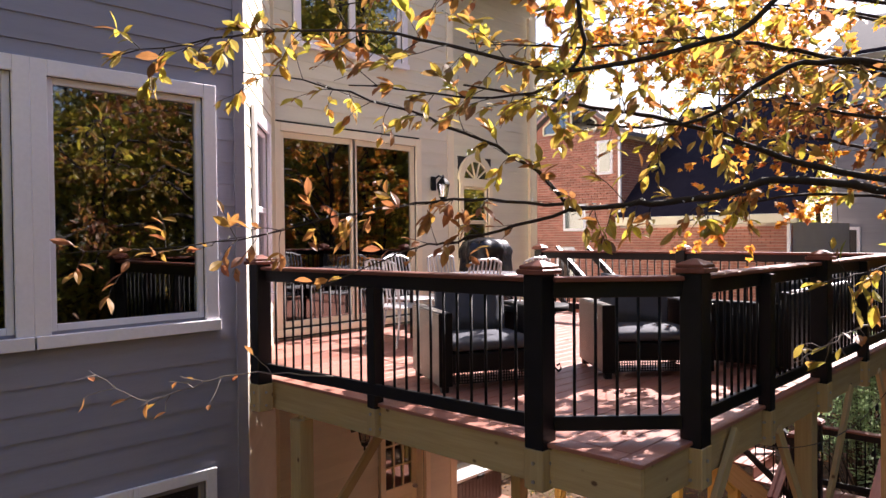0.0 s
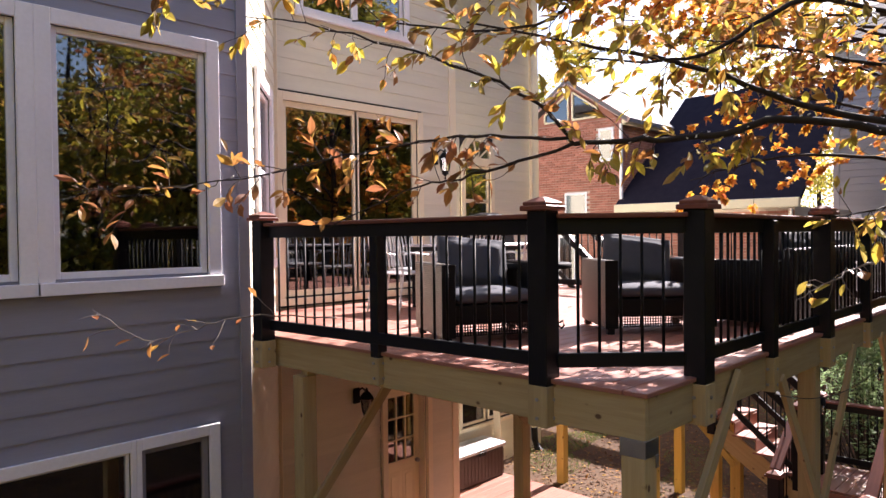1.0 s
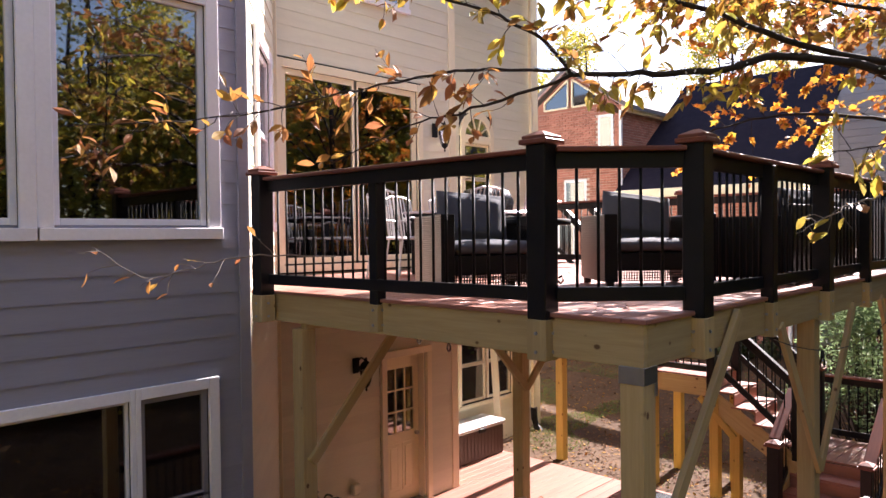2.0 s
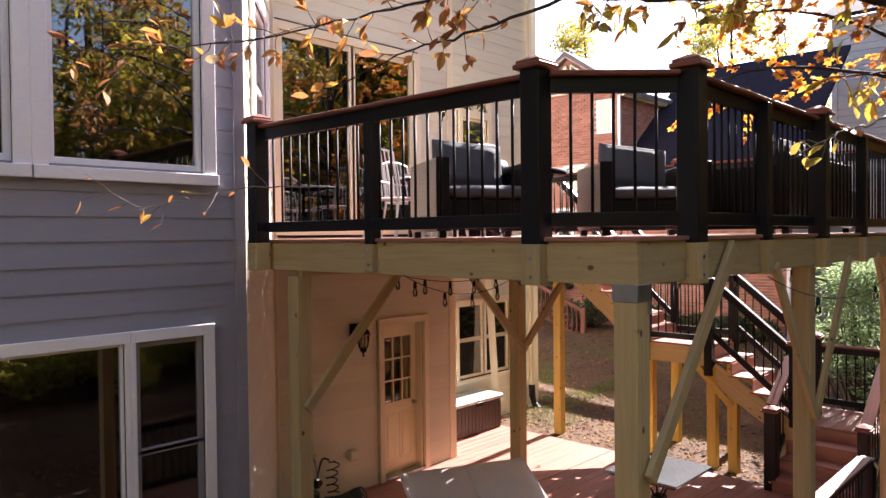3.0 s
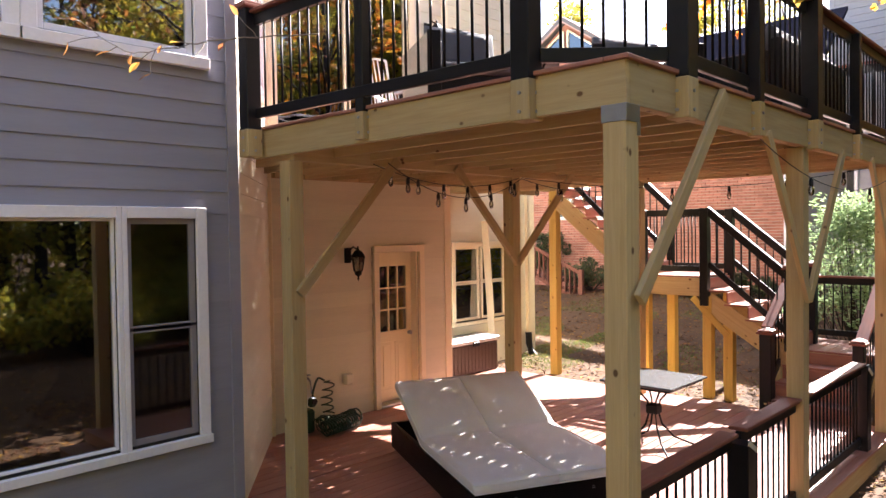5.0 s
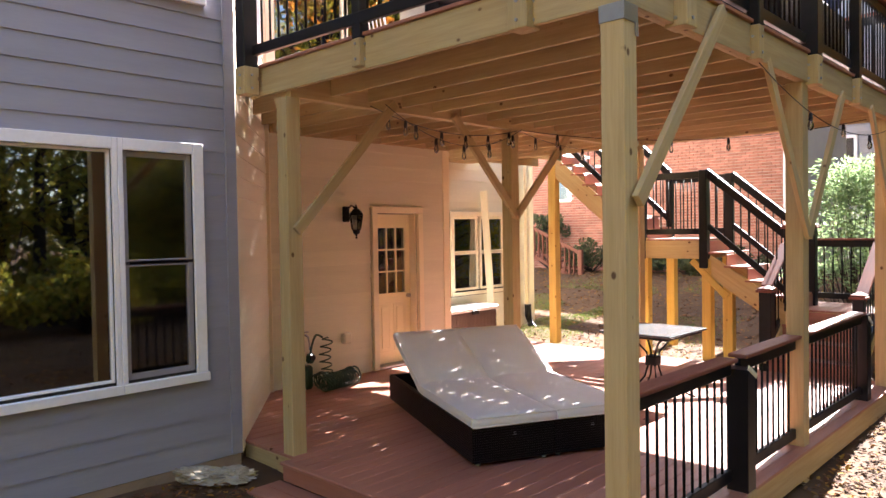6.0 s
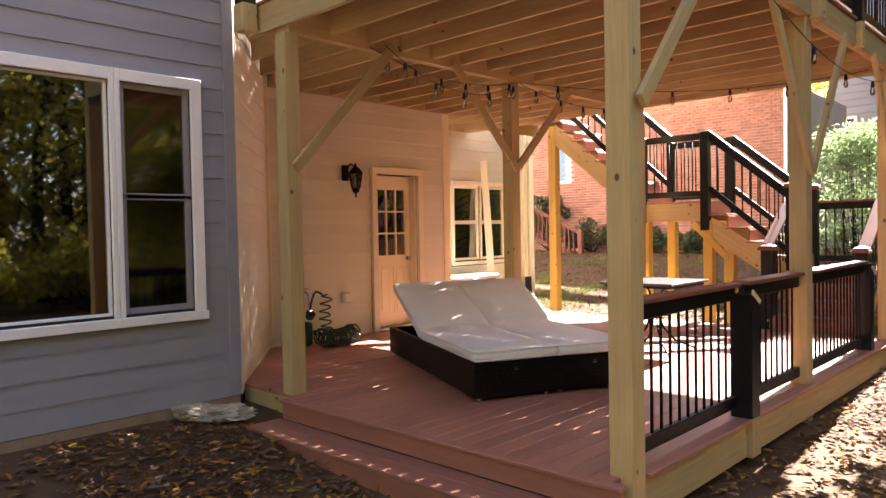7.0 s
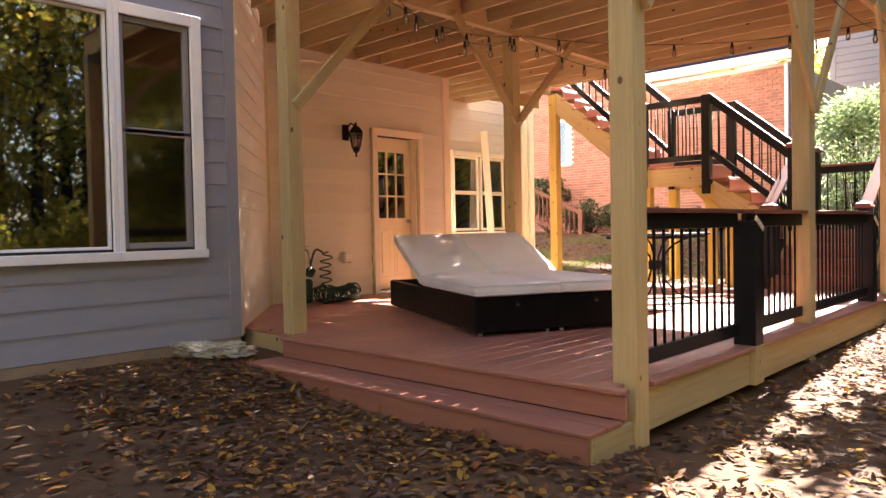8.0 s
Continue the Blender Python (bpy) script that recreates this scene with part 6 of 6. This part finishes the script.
# fallen leaves
spots = []
for k in range(52000):
    if k < 7500:
        x, y = rng.uniform(-1.2, 9.5), rng.uniform(-1.2, 5.4)
    elif k < 11000:
        x, y = rng.uniform(1.5, 3.2), rng.uniform(1.0, 5.35)
    elif 29000 <= k < 39000:
        x, y = rng.uniform(-7, 10), rng.uniform(-7, 5.3) if k % 2 else rng.uniform(-7, -1)
    elif k < 17000:
        x, y = rng.uniform(3.5, 10.5), rng.uniform(-1.5, 1.85)
    else:
        x, y = rng.uniform(9.2, 18), rng.uniform(0, 13)
    if 2.95 < x < 9.57 and y > 1.83 or (9.6 < x < 11 and 1.9 < y < 3.3):
        continue
    d = rng.normal(0, 1, 3)
    d[2] *= 0.18
    spots.append((np.array([x, y, ground_z(x, y) + rng.uniform(0.008, 0.03)]), d, np.array([0, 0, 1.0]) + rng.normal(0, 0.28, 3), rng.uniform(0.04, 0.085)))
fl = put("fallen_leaves", leaves_mesh("fallen_leaves", spots, OVAL, LEAF_FALLEN, 0.18))
tagged(fl, "brown, tan and yellow fallen leaves on the soil", "leaves", kind="stuff")
spots = []
for k in range(26):
    x, y = rng.uniform(3.3, 8.8), rng.uniform(2.0, 7.0)
    z = 0.003 if k < 14 else ZU + 0.003
    d = rng.normal(0, 1, 3)
    d[2] = 0
    if math.hypot(x - 4.6, y - 4.2) > 1.3:
        spots.append((np.array([x, y, z + 0.012]), d, np.array([0, 0, 1.0]) + rng.normal(0, 0.2, 3), rng.uniform(0.05, 0.09)))
dl = put("deck_leaves", leaves_mesh("deck_leaves", spots, OVAL, LEAF_FALLEN, 0.4))
tagged(dl, "few dry leaves scattered on the deck boards", "leaves", kind="stuff")

# lawn patch
spots = []
for k in range(42000):
    x, y = rng.normal(12.6, 1.7), rng.normal(7.9, 1.5)
    if x < 9.6 or x > 18 or noise.noise((x * 0.7, y * 0.7, 5)) < 0.05:
        continue
    spots.append((np.array([x, y, ground_z(x, y)]), np.array([rng.normal(0, 0.4), rng.normal(0, 0.4), 1.0]), rng.normal(0, 1, 3), rng.uniform(0.025, 0.06)))
lawn = put("lawn_grass", leaves_mesh("lawn_grass", spots, [(0.0, 0), (0.08, 0.4), (0, 1), (-0.08, 0.4)], GRASS, 0.3))
tagged(lawn, "thin patch of green grass beyond the deck", "grass", kind="stuff")


def shrub(name, x, y, r, h, mat, n, size, label, shape=QUAD, tall=False):
    """A shrub: stems and leafy clumps of uneven outline."""
    z0 = ground_z(x, y)
    s = thing(name, (x, y, z0), label, "shrub", "shrubs")
    bm = bmesh.new()
    clumps = []
    for k in range(18 if not tall else 60):
        a, f = rng.uniform(0, 2 * math.pi), rng.random()
        rr = r * math.sqrt(rng.random()) * (0.9 if not tall else (1.05 - 0.75 * f))
        c = np.array([x + rr * math.cos(a), y + rr * math.sin(a), z0 + h * (0.25 + 0.7 * (f if tall else rng.random() * (1 - 0.5 * rr / r)))])
        clumps.append(c)
        tube_bm([(x + 0.1 * rr, y, z0), ((x + c[0]) / 2, (y + c[1]) / 2, z0 + 0.4 * (c[2] - z0)), tuple(c)], 0.012, 5, bm, 0.004)
    part("stem_mass", bm, BARK, s, kind="stuff")
    spots = []
    for k in range(n):
        c = clumps[int(rng.integers(len(clumps)))]
        o = rng.normal(0, 1, 3)
        o *= r * (0.42 if tall else 0.24) * rng.random() ** 0.4 / np.linalg.norm(o)
        if tall:
            o[2] *= 0.45
        spots.append((c + o, o + rng.normal(0, 0.1, 3), rng.normal(0, 1, 3), size * rng.uniform(0.6, 1.3)))
    put("foliage", leaves_mesh("foliage", spots, shape, mat), s, kind="stuff")
    return s


shrub("evergreen_shrub", 12.7, 2.95, 1.0, 2.9, LEAF_GREEN, 7500, 0.10, "feathery pale green evergreen shrub beyond the platform", [(0, 0), (0.14, 0.5), (0, 1.0), (-0.14, 0.5)], True)
shrub("evergreen_shrub", 13.6, 1.4, 1.2, 2.2, LEAF_GREEN, 6500, 0.10, "low pale green evergreen shrub in the sun", [(0, 0), (0.14, 0.5), (0, 1.0), (-0.14, 0.5)], True)
for x, y, r, h in ((17.6, 10.9, 0.85, 1.0), (17.6, 9.4, 0.8, 0.75), (17.5, 8.0, 0.7, 0.7), (17.9, 12.6, 0.7, 2.2), (17.6, 6.6, 0.7, 0.7)):
    shrub("shrub", x, y, r, h, LEAF_BUSH, 2600, 0.075, "dark green clipped shrub against the brick wall")


def woodland_tree(h, r, n, seed):
    """A tall tree: tapered trunk, limbs and a loose crown of leaves."""
    g = np.random.default_rng(seed)
    t = thing("woodland_tree", (0, 0, 0), "tall woodland tree with thinning autumn foliage, some unseen and added for shade", "tree", "trees round the yard")
    trunk = [(0.15 * g.normal() * k / 6, 0.15 * g.normal() * k / 6, h * 0.9 * k / 6 - 0.4) for k in range(7)]
    part("trunk", tube_bm(trunk, 0.20, 9, None, 0.03), BARK, t, smooth=True)
    bm, tips = bmesh.new(), []
    for k in range(34):
        f = g.uniform(0.05, 0.97)
        a = g.uniform(0, 2 * math.pi)
        L = r * (1.1 - 0.65 * f) * g.uniform(0.5, 1.1)
        p0 = np.array([0, 0, h * 0.9 * f])
        p1 = p0 + np.array([L * math.cos(a) * 0.5, L * math.sin(a) * 0.5, L * 0.22])
        p2 = p0 + np.array([L * math.cos(a), L * math.sin(a), L * 0.30 * g.normal()])
        tube_bm([p0, p1, p2], 0.045 * (1 - 0.6 * f), 5, bm, 0.008)
        tips += [p2, (p1 + p2) / 2, p1]
    part("limb_spray", bm, BARK, t, kind="stuff")
    spots = []
    for k in range(n):
        c = tips[int(g.integers(len(tips)))]
        o = g.normal(0, 0.42, 3) * np.array([1, 1, 0.55])
        spots.append((c + o, g.normal(0, 1, 3), np.array([0, 0, 1.0]) + g.normal(0, 0.6, 3), g.uniform(0.10, 0.21)))
    put("crown", leaves_mesh("crown", spots, QUAD, LEAF_WOODS), t, kind="stuff")
    return t


kinds = [woodland_tree(13, 3.2, 5200, 1), woodland_tree(16, 3.6, 6000, 2), woodland_tree(10, 2.8, 4500, 3)]
places = []
for k in range(30):
    places.append((-15 + 1.25 * k + rng.normal(0, 0.5), -7.2 - 5.5 * rng.random() - (2.0 if k % 3 == 0 else 0)))
for k in range(16):
    places.append((-16 + 2.6 * k + rng.normal(0, 0.6), -15 - 3 * rng.random()))
for k in range(7):
    places.append((-9 - 3.5 * rng.random(), -5 + 1.6 * k))
# unseen trees towards the sun, added to cast shade over the yard
for k in range(20):
    places.append((11 + 16 * rng.random(), -13.0 + 0.5 * k + rng.normal(0, 0.3)))
# more unseen trees, placed to block sun from the ground before the deck
places += [(13.6, -1.8), (14.9, -1.9), (16.4, -1.3), (18.4, -1.0), (14.3, -1.6), (15.4, -1.2), (13.6, -2.6), (15.6, -2.6)]
for k in range(11):
    places.append((36 + 8 * rng.random(), -16 + 4.6 * k))
for k in range(12):
    places.append((30 + 9 * rng.random(), 8 + 2.6 * k))
for k in range(34):
    places.append((-22 + 1.5 * k + rng.normal(0, 0.5), -19 - 7 * rng.random()))
for i, (x, y) in enumerate(places):
    m = pose(x, y, ground_z(x, y), 0, 0, float(rng.uniform(0, 360)))
    if i < 3:
        kinds[i].matrix_basis = m
    else:
        copy_thing(kinds[i % 3], m)
# small trees out of view, added to shade the ground at the right
for x, y, size in ((12.5, 0.25, 0.62), (11.5, -0.1, 0.55), (13.8, 0.6, 0.72), (15.2, 0.2, 0.75), (17.0, 0.8, 0.75)):
    copy_thing(kinds[2], pose(x, y, ground_z(x, y), 0, 0, 40 * x) @ Matrix.Scale(size, 4))

# undergrowth along the edge of the woods
first_bush = shrub("undergrowth_bush", -8, -6.4, 1.1, 1.9, LEAF_WOODS, 1500, 0.15, "loose woodland undergrowth bush in autumn colours")
for k in range(1, 40):
    x, y = -8 + 1.15 * (k % 20) + rng.normal(0, 0.3), -5.6 - 2.2 * rng.random() - (2.0 if k > 19 else 0)
    copy_thing(first_bush, pose(x, y, ground_z(x, y), 0, 0, float(rng.uniform(0, 360))))

# tiny lights wound along the limbs
FAIRY = material("milky_fairy_bulb", (0.85, 0.85, 0.82), (0.8, 0.8, 0.78), 0.2, 0, (5, 5, 5), 10, 0, 0.02)
FAIRY_BULB = mesh_of("fairy_bulb", lathe_bm([(0.002, 0), (0.0045, 0.004), (0.0045, 0.016), (0.001, 0.024)], 6), FAIRY, True)


def fairy_lights(pts, n, r):
    """A thin dark wire wound round a limb, with small pale bulbs."""
    line = spline(pts, 10)
    f = thing("fairy_lights", pts[0], "thin dark wire of tiny pale lights wound round the limb", "fairy lights", "fairy lights")
    wound = [Vector(q) + Vector((0, math.cos(k * 0.9), math.sin(k * 0.9))) * r for k, q in enumerate(line)]
    part("wire", tube_bm(wound, 0.0018, 5), BLACK, f)
    for k in range(n):
        i = int((k + 0.5) / n * (len(wound) - 1))
        put("fairy_bulb", FAIRY_BULB, f, Matrix.Translation(wound[i]) @ pose(0, 0, 0, float(rng.uniform(0, 360)), float(rng.uniform(0, 360)), 0))
    return f


fairy_lights([(5.47, 0.92, 4.71), (4.66, 1.48, 4.82), (4.27, 1.75, 4.72), (3.78, 2.04, 4.67), (3.38, 2.24, 4.63)], 24, 0.026)
fairy_lights([(3.36, 2.27, 4.66), (3.07, 2.86, 4.7), (2.73, 3.5, 4.62), (2.15, 3.96, 4.46)], 20, 0.011)
fairy_lights([(3.38, 2.24, 4.63), (3.25, 2.46, 4.9), (3.06, 3.03, 5.2), (2.77, 3.77, 5.48)], 18, 0.012)
fairy_lights([(4.93, 1.5, 4.94), (4.31, 2.01, 5.18), (3.83, 2.37, 5.28)], 14, 0.02)
